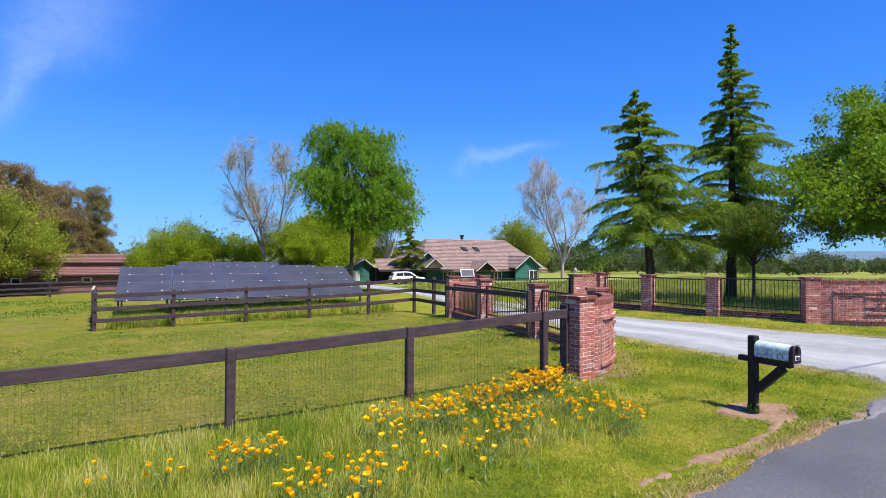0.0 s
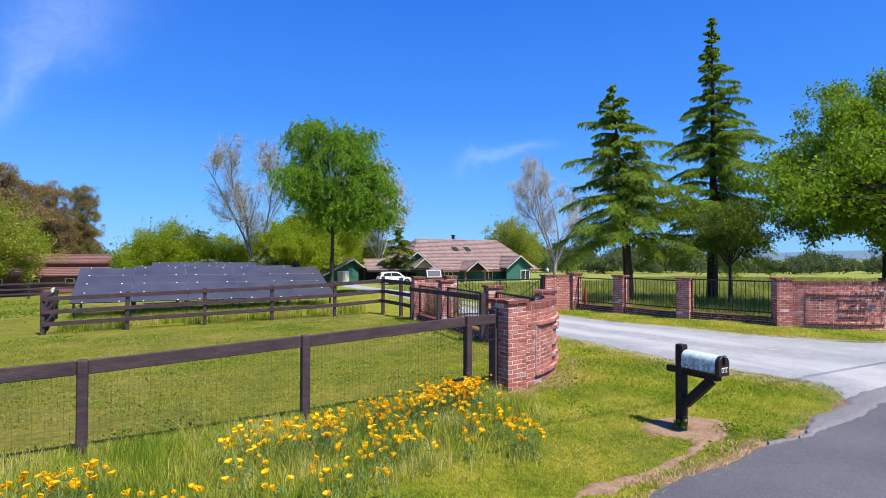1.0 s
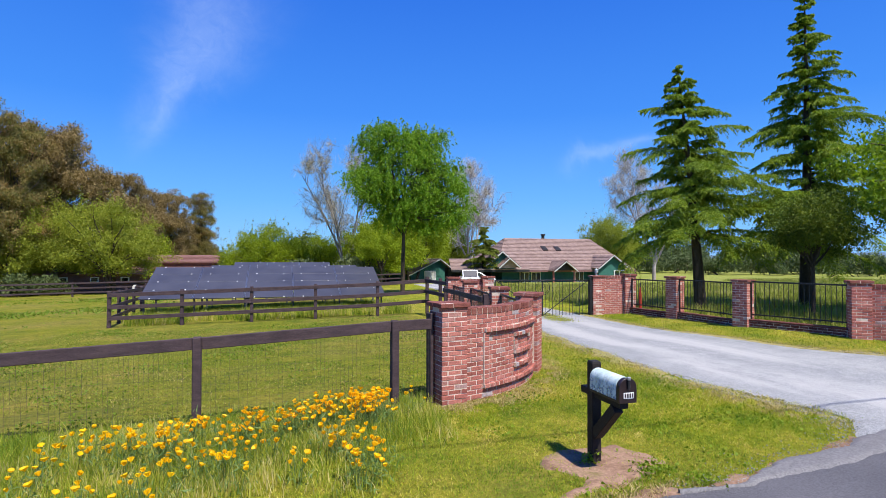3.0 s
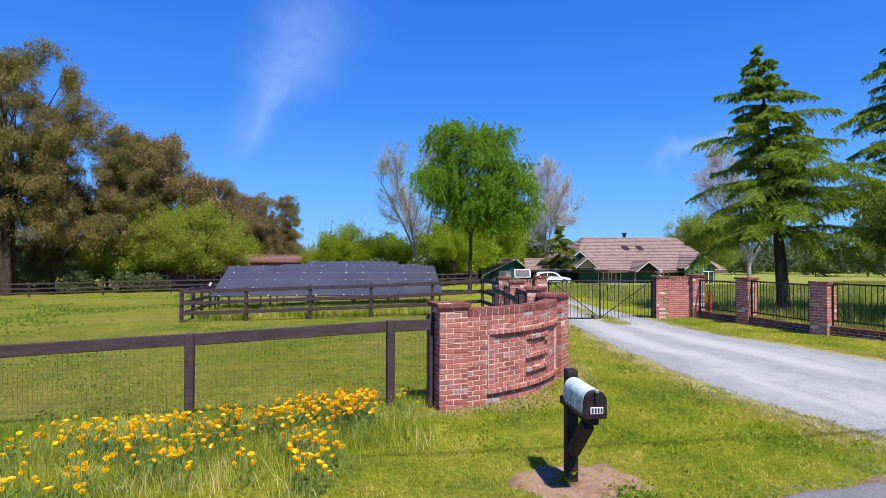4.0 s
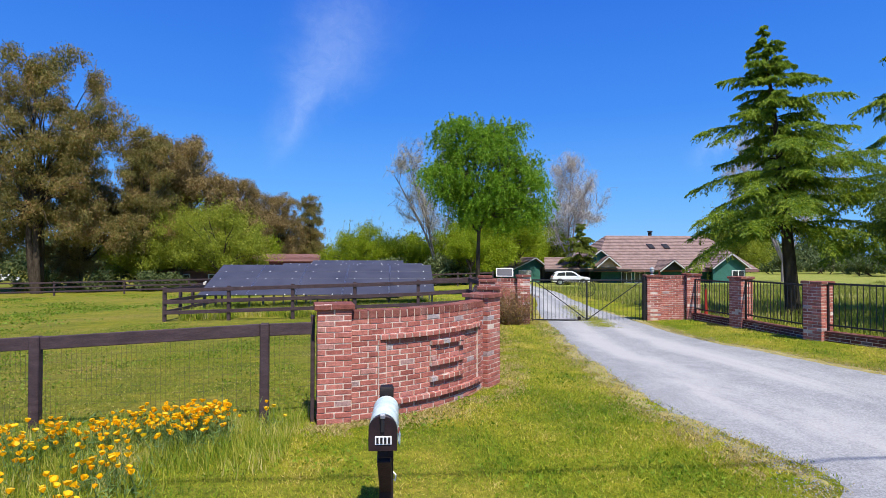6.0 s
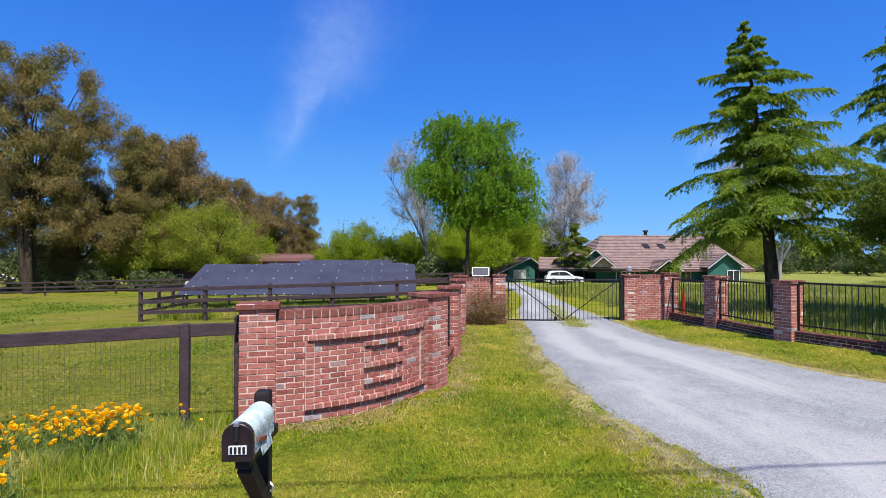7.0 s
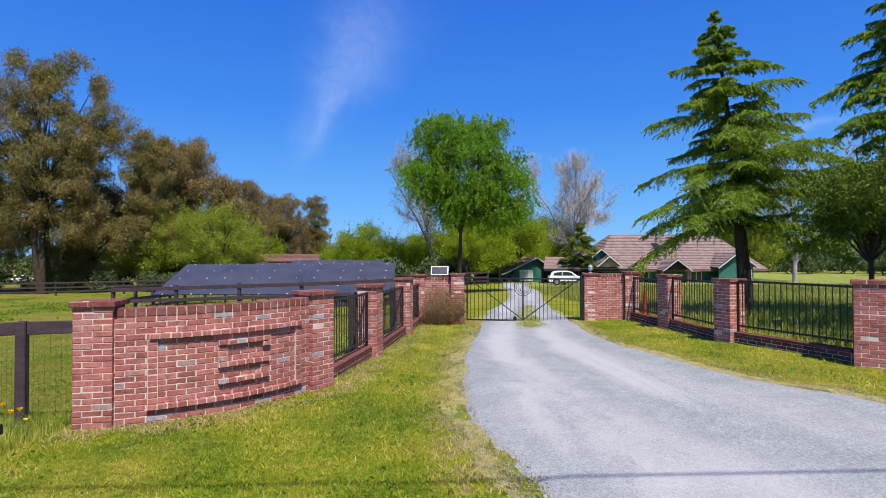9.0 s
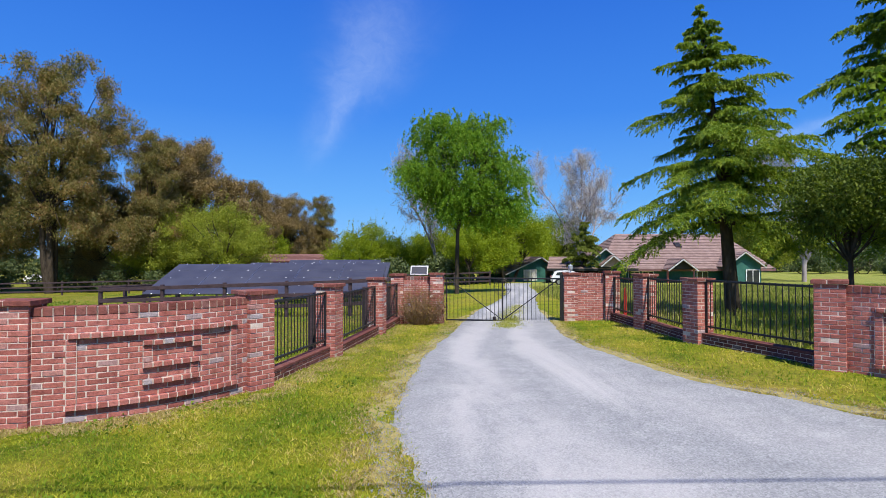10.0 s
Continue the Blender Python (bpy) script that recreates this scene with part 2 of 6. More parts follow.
M["paddock_blade"] = mat_leaf("grazed_blades", [(0.1, (0.13, 0.19, 0.014)), (0.4, (0.24, 0.275, 0.03)), (0.7, (0.34, 0.32, 0.06)), (0.95, (0.46, 0.36, 0.15))], 0.3, 0.6, 0.5, 1.6)
M["field_blade"] = mat_leaf("field_blades", [(0.1, (0.115, 0.17, 0.02)), (0.4, (0.23, 0.265, 0.04)), (0.7, (0.36, 0.35, 0.085)), (0.95, (0.52, 0.45, 0.20))], 0.35, 0.6, 0.4, 1.4)
M["dry_leaf"] = mat_leaf("half_dry_leaves", [(0.1, (0.16, 0.075, 0.03)), (0.5, (0.30, 0.17, 0.075)), (0.95, (0.22, 0.22, 0.04))], 0.3)
M["straw"] = mat_leaf("dry_straw", [(0.1, (0.30, 0.22, 0.08)), (0.5, (0.46, 0.36, 0.15)), (0.95, (0.58, 0.48, 0.24))], 0.25)
M["clover"] = mat_leaf("weed_leaves", [(0.1, (0.12, 0.19, 0.014)), (0.6, (0.17, 0.25, 0.022)), (0.95, (0.24, 0.31, 0.035))], 0.3)
M["fern"] = mat_leaf("poppy_foliage", [(0.1, (0.12, 0.21, 0.06)), (0.6, (0.19, 0.28, 0.085)), (0.95, (0.28, 0.34, 0.10))], 0.35)
M["petal"] = mat_leaf("poppy_petals", [(0.1, (0.9, 0.30, 0.003)), (0.4, (0.92, 0.48, 0.005)), (0.7, (0.94, 0.64, 0.012)), (0.95, (0.95, 0.74, 0.03))], 0.3, 0.5)
M["willow"] = mat_leaf("willow_leaves", [(0.1, (0.07, 0.165, 0.012)), (0.5, (0.16, 0.30, 0.02)), (0.95, (0.33, 0.46, 0.04))], 0.45)
M["lime"] = mat_leaf("spring_leaves", [(0.1, (0.11, 0.18, 0.009)), (0.5, (0.235, 0.315, 0.011)), (0.95, (0.40, 0.43, 0.022))], 0.4)
M["olive"] = mat_leaf("olive_green_leaves", [(0.1, (0.13, 0.18, 0.02)), (0.5, (0.27, 0.31, 0.03)), (0.95, (0.42, 0.42, 0.06))], 0.4)
M["euca"] = mat_leaf("eucalyptus_leaves", [(0.1, (0.10, 0.115, 0.035)), (0.4, (0.20, 0.185, 0.055)), (0.65, (0.30, 0.225, 0.085)), (0.95, (0.34, 0.185, 0.09))], 0.4, 0.6, 0.30, 1.1)
M["euca_dark"] = mat_leaf("rusty_leaves", [(0.1, (0.125, 0.095, 0.04)), (0.5, (0.26, 0.19, 0.08)), (0.95, (0.36, 0.25, 0.105))], 0.3, 0.6, 0.30, 1.0)
M["needle"] = mat_leaf("cedar_needles", [(0.1, (0.07, 0.16, 0.028)), (0.5, (0.20, 0.29, 0.026)), (0.95, (0.41, 0.45, 0.035))], 0.4)
M["olive_needle"] = mat_leaf("olive_conifer_needles", [(0.1, (0.09, 0.13, 0.025)), (0.5, (0.20, 0.24, 0.035)), (0.95, (0.33, 0.34, 0.06))], 0.4)
M["oak"] = mat_leaf("oak_leaves", [(0.1, (0.075, 0.15, 0.01)), (0.5, (0.165, 0.265, 0.013)), (0.95, (0.29, 0.37, 0.02))], 0.45)
M["dark_leaf"] = mat_leaf("dark_evergreen_leaves", [(0.1, (0.05, 0.09, 0.012)), (0.5, (0.10, 0.15, 0.015)), (0.95, (0.19, 0.23, 0.025))], 0.35)
M["grit"] = mat_asphalt("road_grit", (0.15, 0.145, 0.148), (0.21, 0.20, 0.20), 60.0)
M["far"] = mat_leaf("far_tree_leaves", [(0.1, (0.056, 0.091, 0.0325)), (0.5, (0.105, 0.143, 0.052)), (0.95, (0.168, 0.182, 0.065))], 0.3)
M["bark"] = mat_bark("brown_bark", (0.035, 0.026, 0.018), (0.10, 0.08, 0.06))
M["dry_twig"] = mat_bark("dry_brown_twigs", (0.16, 0.10, 0.06), (0.34, 0.23, 0.14), 5.0)
M["dry_soil"] = mat_plain("strawy_dry_soil", (0.22, 0.20, 0.05), (0.44, 0.36, 0.14), 9, 0.95, 0, 1.0)
M["weed_bright"] = mat_leaf("bright_weed_leaves", [(0.1, (0.14, 0.23, 0.012)), (0.6, (0.22, 0.31, 0.02)), (0.95, (0.32, 0.37, 0.03))], 0.35)
M["median_blade"] = mat_leaf("worn_drive_grass", [(0.1, (0.2, 0.26, 0.02)), (0.5, (0.36, 0.37, 0.05)), (0.95, (0.5, 0.44, 0.16))], 0.3)
M["pale_bark"] = mat_bark("pale_grey_bark", (0.15, 0.13, 0.115), (0.34, 0.31, 0.28), 3.0)
M["twig"] = mat_bark("grey_twigs", (0.27, 0.225, 0.21), (0.46, 0.40, 0.385), 3.0)
M["bud"] = mat_leaf("budding_twigs", [(0.1, (0.30, 0.26, 0.20)), (0.5, (0.43, 0.38, 0.29)), (0.95, (0.50, 0.47, 0.33))], 0.3)
M["twig_haze"] = mat_leaf("bare_twigs", [(0.1, (0.38, 0.34, 0.345)), (0.5, (0.50, 0.455, 0.46)), (0.95, (0.60, 0.555, 0.55))], 0.3)
M["solar"] = mat_solar()
M["alu"] = mat_plain("aluminium", (0.45, 0.46, 0.48), (0.6, 0.6, 0.62), 20, 0.35, 0.9, 0.05)
M["dull_steel"] = mat_plain("dull_steel", (0.10, 0.10, 0.10), (0.16, 0.16, 0.16), 12, 0.6, 0.4)
M["green_wall"] = mat_plain("dark_green_siding", (0.025, 0.105, 0.085), (0.045, 0.155, 0.12), 2.0, 0.75)
M["roof"] = mat_plain("brown_roof_tiles", (0.20, 0.135, 0.115), (0.33, 0.235, 0.205), 1.6, 0.9, 0, 0.4)
M["trim"] = mat_plain("weathered_white_trim", (0.42, 0.42, 0.40), (0.56, 0.56, 0.54), 4, 0.6, 0, 0.05)
M["white"] = mat_plain("white_paint", (0.72, 0.72, 0.70), (0.82, 0.82, 0.80), 4, 0.5, 0, 0.05)
M["barn_wall"] = mat_plain("maroon_barn_siding", (0.15, 0.075, 0.068), (0.22, 0.12, 0.11), 2, 0.85)
M["barn_roof"] = mat_plain("dull_maroon_roof", (0.17, 0.085, 0.075), (0.24, 0.125, 0.11), 1.2, 0.8)
M["dark"] = mat_plain("dark_interior", (0.012, 0.012, 0.013), (0.03, 0.03, 0.03), 3, 0.6)
M["glass"] = mat_plain("dark_window_glass", (0.02, 0.025, 0.03), (0.035, 0.04, 0.045), 2, 0.08, 0, 0.0, 0.6)
M["car_paint"] = mat_plain("white_car_paint", (0.75, 0.75, 0.76), (0.8, 0.8, 0.8), 3, 0.25, 0, 0.0, 0.6)
M["rubber"] = mat_plain("black_rubber", (0.015, 0.015, 0.015), (0.03, 0.03, 0.03), 20, 0.8)
M["red"] = mat_plain("red_plastic", (0.5, 0.02, 0.015), (0.65, 0.04, 0.02), 8, 0.5)
M["brown_metal"] = mat_plain("dark_brown_metal", (0.018, 0.010, 0.010), (0.035, 0.02, 0.02), 12, 0.4, 0.2, 0.05, 0.5)
M["hill"] = mat_plain("hazy_blue_hills", (0.24, 0.34, 0.50), (0.28, 0.38, 0.55), 0.003, 1.0)

# ---- building helpers ----
rng = np.random.default_rng(7)
CACHE = {}


def smooth01(a, b, x):
    t = min(1.0, max(0.0, (x - a) / (b - a)))
    return t * t * (3 - 2 * t)


def ground_z(x, y):
    """Height of the ground: level by the road, falling gently away behind, a little higher beyond the drive."""
    xx = min(max(x, -30.0), 17.0) - 11.0
    return (0.035 if xx > 0 else 0.02) * xx * smooth01(4, 12, y) - 0.025 * min(max(0.0, y - 10.0), 70.0)


def fast_mesh(name, V, F, mat=None):
    """A mesh from an array of points and an array of faces that all have the same number of corners."""
    V, F = np.asarray(V, dtype=np.float32), np.asarray(F, dtype=np.int32)
    me = bpy.data.meshes.new(name)
    k = F.shape[1]
    me.vertices.add(len(V))
    me.vertices.foreach_set("co", V.ravel())
    me.loops.add(F.size)
    me.loops.foreach_set("vertex_index", F.ravel())
    me.polygons.add(len(F))
    me.polygons.foreach_set("loop_start", np.arange(0, F.size, k, dtype=np.int32))
    me.update(calc_edges=True)
    if mat:
        me.materials.append(mat)
    return me


class Geo:
    """Collects faces of one mesh."""

    def __init__(self):
        self.v, self.f = [], []

    def add(self, vs, fs, m=None):
        o = len(self.v)
        self.v += [tuple(m @ Vector(p)) if m else tuple(p) for p in vs]
        self.f += [tuple(i + o for i in q) for q in fs]
        return self

    def box(self, c, s, m=None):
        x, y, z = s[0] / 2, s[1] / 2, s[2] / 2
        vs = [(c[0] + a * x, c[1] + b * y, c[2] + d * z) for d in (-1, 1) for b in (-1, 1) for a in (-1, 1)]
        return self.add(vs, [(0, 2, 3, 1), (4, 5, 7, 6), (0, 1, 5, 4), (2, 6, 7, 3), (0, 4, 6, 2), (1, 3, 7, 5)], m)

    def tube(self, pts, radii, sides=6, cap=True):
        pts = [Vector(p) for p in pts]
        o = len(self.v)
        ref = Vector((0.31, 0.17, 0.93))
        for i, p in enumerate(pts):
            d = (pts[min(i + 1, len(pts) - 1)] - pts[max(i - 1, 0)]).normalized()
            if abs(d.dot(ref)) > 0.95:
                ref = Vector((0.9, 0.3, 0.1))
            a = d.cross(ref).normalized()
            b = d.cross(a)
            r = float(radii[i]) if hasattr(radii, "__len__") else radii
            for k in range(sides):
                w = 2 * math.pi * k / sides
                self.v.append(tuple(p + r * (math.cos(w) * a + math.sin(w) * b)))
        for i in range(len(pts) - 1):
            for k in range(sides):
                k2 = (k + 1) % sides
                self.f.append((o + i * sides + k, o + i * sides + k2, o + (i + 1) * sides + k2, o + (i + 1) * sides + k))
        if cap:
            self.f.append(tuple(o + k for k in reversed(range(sides))))
            self.f.append(tuple(o + (len(pts) - 1) * sides + k for k in range(sides)))
        return self

    def prism(self, outline, y0, y1, m=None):
        """An outline in x and z, drawn out along y."""
        n = len(outline)
        vs = [(x, y0, z) for x, z in outline] + [(x, y1, z) for x, z in outline]
        fs = [tuple(range(n)), tuple(reversed(range(n, 2 * n)))] + [(i + n, (i + 1) % n + n, (i + 1) % n, i) for i in range(n)]
        return self.add(vs, fs, m)

    def mesh(self, name, mat, smooth=False, bevel=0.0):
        me = bpy.data.meshes.new(name)
        me.from_pydata(self.v, [], self.f)
        bm = bmesh.new()
        bm.from_mesh(me)
        if bevel:
            bmesh.ops.bevel(bm, geom=[e for e in bm.edges if e.calc_face_angle(0) > 0.5], offset=bevel, segments=1, affect="EDGES")
        bmesh.ops.recalc_face_normals(bm, faces=bm.faces[:])
        bm.to_mesh(me)
        bm.free()
        me.materials.append(mat)
        if smooth:
            for p in me.polygons:
                p.use_smooth = True
        return me


def chamfer_box(s, mat, bevel):
    """A shared box mesh with its edges taken off."""
    key = (tuple(round(v, 4) for v in s), mat.name, bevel)
    if key not in CACHE:
        CACHE[key] = Geo().box((0, 0, 0), s).mesh("block", mat, bevel=bevel)
    return CACHE[key]


def part(name, me, parent, m=None, label="", kind=""):
    ob = new(name, me)
    ob.parent = parent
    if m is not None:
        ob.matrix_basis = m
    return tagged(ob, label, kind=kind)


def thing(name, m, label, category, group="", kind=""):
    ob = new(name)
    ob.empty_display_size = 0.2
    ob.matrix_basis = m
    return tagged(ob, label, category, group, kind)


def structure(name, me, label, category):
    return tagged(new(name, me), label, category, kind="structure")


def on_ground(x, y, yaw=0.0, dz=0.0):
    return pose(x, y, ground_z(x, y) + dz, 0, 0, yaw)


def beam(name, a, b, w, h, mat, parent, inv=None, bevel=0.006, label=""):
    """A board or bar from a to b, w thick and h high."""
    a, b = Vector(a), Vector(b)
    d = b - a
    yaw, pitch = math.atan2(d.y, d.x), math.atan2(d.z, math.hypot(d.x, d.y))
    m = Matrix.Translation((a + b) / 2) @ Matrix.Rotation(yaw, 4, "Z") @ Matrix.Rotation(-pitch, 4, "Y")
    return part(name, chamfer_box((d.length, w, h), mat, bevel), parent, (inv @ m) if inv else m, label)


def spline(points, n):
    """A smooth line through points, n steps between each two."""
    P = [np.array(p, float) for p in points]
    P = [2 * P[0] - P[1]] + P + [2 * P[-1] - P[-2]]
    out = []
    for i in range(1, len(P) - 2):
        for k in range(n):
            t = k / n
            out.append(0.5 * (2 * P[i] + (P[i + 1] - P[i - 1]) * t + (2 * P[i - 1] - 5 * P[i] + 4 * P[i + 1] - P[i + 2]) * t * t + (3 * P[i] - P[i - 1] - 3 * P[i + 1] + P[i + 2]) * t ** 3))
    out.append(P[-2])
    return np.array(out)


# ---- ground, road, drive ----
def axis(lo, hi, step, far):
    a = list(np.arange(lo, hi + 1e-6, step))
    d, lo_s, hi_s = step, [], []
    x, y = lo, hi
    while x > -far:
        d *= 1.35
        x, y = x - d, y + d
        lo_s.append(x)
        hi_s.append(y)
    return np.array(lo_s[::-1] + a + hi_s)


def build_ground():
    xs, ys = axis(-14, 34, 0.5, 3000), axis(-6, 44, 0.5, 3000)
    X, Y = np.meshgrid(xs, ys)
    Z = np.array([[ground_z(x, y) for x in xs] for y in ys])
    near = np.exp(-((X - 8) / 40) ** 2 - ((Y - 12) / 40) ** 2)
    Z = Z - 0.012 * (np.sin(X * 1.7 + Y * 0.6) ** 2 + np.sin(Y * 2.1 - X * 0.9) ** 2) * near
    V = np.stack([X, Y, Z], -1).reshape(-1, 3)
    nx, ny = len(xs), len(ys)
    i = (np.arange(ny - 1)[:, None] * nx + np.arange(nx - 1)[None]).ravel()
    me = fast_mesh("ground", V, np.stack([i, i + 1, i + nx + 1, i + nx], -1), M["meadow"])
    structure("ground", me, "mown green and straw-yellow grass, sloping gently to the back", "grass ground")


def ragged(x, y, seed):
    return noise.noise((x * 0.8, y * 0.8, seed)) + 0.6 * noise.noise((x * 2.3, y * 2.3, seed + 4)) + 0.4 * noise.noise((x * 7, y * 7, seed + 9))


def strip(name, left, right, across, dz, mat, wobble=0.06, seed=1, bury=0.7):
    """A sheet on the ground between two lines, with uneven edges."""
    n = min(len(left), len(right))
    V = []
    for i in range(n):
        a, b = np.array(left[i]), np.array(right[i])
        d = (b - a) / max(np.linalg.norm(b - a), 1e-6)
        a = a + d * ragged(a[0], a[1], seed) * wobble
        b = b + d * ragged(b[0], b[1], seed + 2) * wobble
        for k in range(across + 1):
            p = a + (b - a) * k / across
            edge = min(k, across - k) / across
            V.append((p[0], p[1], ground_z(p[0], p[1]) + dz * (-bury + (1 + bury) * min(1, edge * across))))
    i = (np.arange(n - 1)[:, None] * (across + 1) + np.arange(across)[None]).ravel()
    return fast_mesh(name, V, np.stack([i, i + 1, i + across + 2, i + across + 1], -1), mat)


def road_edge(x):
    return 2.48 + 0.148 * x + 0.05 * math.sin(x * 1.3) + 0.03 * math.sin(x * 3.7)


LEFT_EDGE = [(9.9, 3.9), (10.88, 4.85), (10.78, 5.7), (10.6, 6.8), (10.6, 8.6), (10.9, 11.6), (11.55, 15.5), (12.05, 18.9), (12.9, 23.0), (14.3, 28.5), (15.6, 36.0), (16.6, 44.0), (17.4, 51.0), (18.6, 60.0)]
RIGHT_EDGE = [(19.5, 5.35), (17.4, 6.3), (16.2, 6.95), (15.7, 7.75), (14.8, 9.0), (14.2, 12.1), (14.25, 14.6), (14.6, 17.0), (15.1, 21.5), (16.2, 28.5), (17.7, 36.0), (18.7, 44.0), (19.7, 51.0), (21.6, 60.0)]


def build_paving():
    xs = np.concatenate([np.arange(-60, -2, 1.0), np.arange(-2, 22, 0.06), np.arange(22, 80, 1.0)])
    left = [(x, road_edge(x)) for x in xs]
    right = [(x, -4.6 + 0.148 * x) for x in xs]
    structure("road", strip("road", left, right, 10, 0.035, M["asphalt"], 0.06, 3, -0.4), "worn grey asphalt country road with a ragged edge", "road")
    le, ri = spline(LEFT_EDGE, 44), spline(RIGHT_EDGE, 44)
    drive = strip("driveway", le, ri, 16, 0.03, M["gravel"], 0.10, 4)
    at = drive.attributes.new("across", "FLOAT", "POINT")
    at.data.foreach_set("value", np.tile(np.linspace(0, 1, 17), len(drive.vertices) // 17).astype(np.float32))
    structure("driveway", drive, "pale grey compacted gravel driveway", "driveway")
    el, er = spline(LEFT_EDGE[1:9], 30), spline(RIGHT_EDGE[1:9], 30)
    k = np.minimum(1, np.minimum(np.arange(len(el)), np.arange(len(el))[::-1]) / 14.0)[:, None]
    structure("drive_edge", strip("edge_left", el - k * (0.14, 0.0), el + k * (0.08, 0.0), 5, 0.008, M["dry_soil"], 0.34, 6, 3.5), "strip of dry strawy soil along the gravel drive", "dry soil")
    k = np.minimum(1, np.minimum(np.arange(len(er)), np.arange(len(er))[::-1]) / 14.0)[:, None]
    structure("drive_edge", strip("edge_right", er - k * (0.10, 0.0), er + k * (0.16, 0.06), 5, 0.008, M["dry_soil"], 0.26, 8, 3.5), "strip of dry strawy soil along the gravel drive", "dry soil")
    xs = np.arange(7.4, 12.6, 0.05)
    fade = [smooth01(7.4, 9.4, x) for x in xs]
    structure("gravel_shoulder", strip("grit", [(x, road_edge(x) + 0.03 + 0.14 * k) for x, k in zip(xs, fade)], [(x, road_edge(x) - 0.01 - 0.20 * k) for x, k in zip(xs, fade)], 6, 0.040, M["grit"], 0.12, 11, 0.05), "loose grey grit spilled over the road's edge", "gravel")
    xs = np.arange(3, 10.4, 0.05)
    structure("shoulder", strip("shoulder", [(x, road_edge(x) + 0.02 + 0.34 * smooth01(7.0, 9.8, x)) for x in xs], [(x, road_edge(x) - 0.9) for x in xs], 8, 0.012, M["dirt"], 0.16, 5), "bare dirt and grit along the road's edge", "dirt shoulder")


build_ground()
build_paving()


# ---- brickwork ----
BL, BW, BH, JOINT = 0.1965, 0.092, 0.0592, 0.0083
COURSE = BH + JOINT
FULL = lambda: chamfer_box((BL, BW, BH), M["brick"], 0.005)
CAPB = lambda: chamfer_box((BL, 0.115, 0.062), M["cap_brick"], 0.006)


def jig(a=0.0025):
    return rng.normal(0, a)


def pillar(x, y, yaw, courses=18, top=None, label="square red brick pillar with an overhanging brick cap", group="gateway pillars"):
    """A pier two bricks square: the courses turn by a quarter each time."""
    base = ground_z(x, y) - 0.06
    n = courses if top is None else int(round((top - base - 0.075) / COURSE))
    t = thing("brick_pillar", pose(x, y, base, 0, 0, yaw), label, "pillar", group)
    w = 2 * BL + JOINT
    part("mortar_core", chamfer_box((w - 0.009, w - 0.009, n * COURSE), M["mortar"], 0.002), t, pose(0, 0, n * COURSE / 2))
    o = w / 2 - BW / 2
    q = (BL + JOINT) / 2
    for k in range(n):
        z = k * COURSE + COURSE / 2
        for sx in (-1, 1):
            for sy in (-1, 1):
                a, b = sx * q + jig(), sy * o + jig()
                part("brick", FULL(), t, pose(a, b, z, 0, 0, 0) if k % 2 == 0 else pose(b, a, z, 0, 0, 90))
            if k % 2 == 0:
                part("brick", FULL(), t, pose(sx * o + jig(), 0, z, 0, 0, 90))
            else:
                part("brick", FULL(), t, pose(0, sx * o + jig(), z))
    zc = n * COURSE + 0.028
    cw = w + 0.07
    part("cap_core", chamfer_box((cw - 0.014, cw - 0.014, 0.058), M["mortar"], 0.002), t, pose(0, 0, zc))
    for side in range(4):
        r = Matrix.Rotation(math.pi / 2 * side, 4, "Z")
        for k in range(2):
            part("cap_brick", CAPB(), t, r @ pose(-cw / 2 + 0.1 + k * 0.205 + jig(), -cw / 2 + 0.058 + jig(), zc + 0.002 + jig()))
    part("cap_brick", chamfer_box((0.26, 0.26, 0.06), M["cap_brick"], 0.006), t, pose(0, 0, zc + 0.002))
    return t


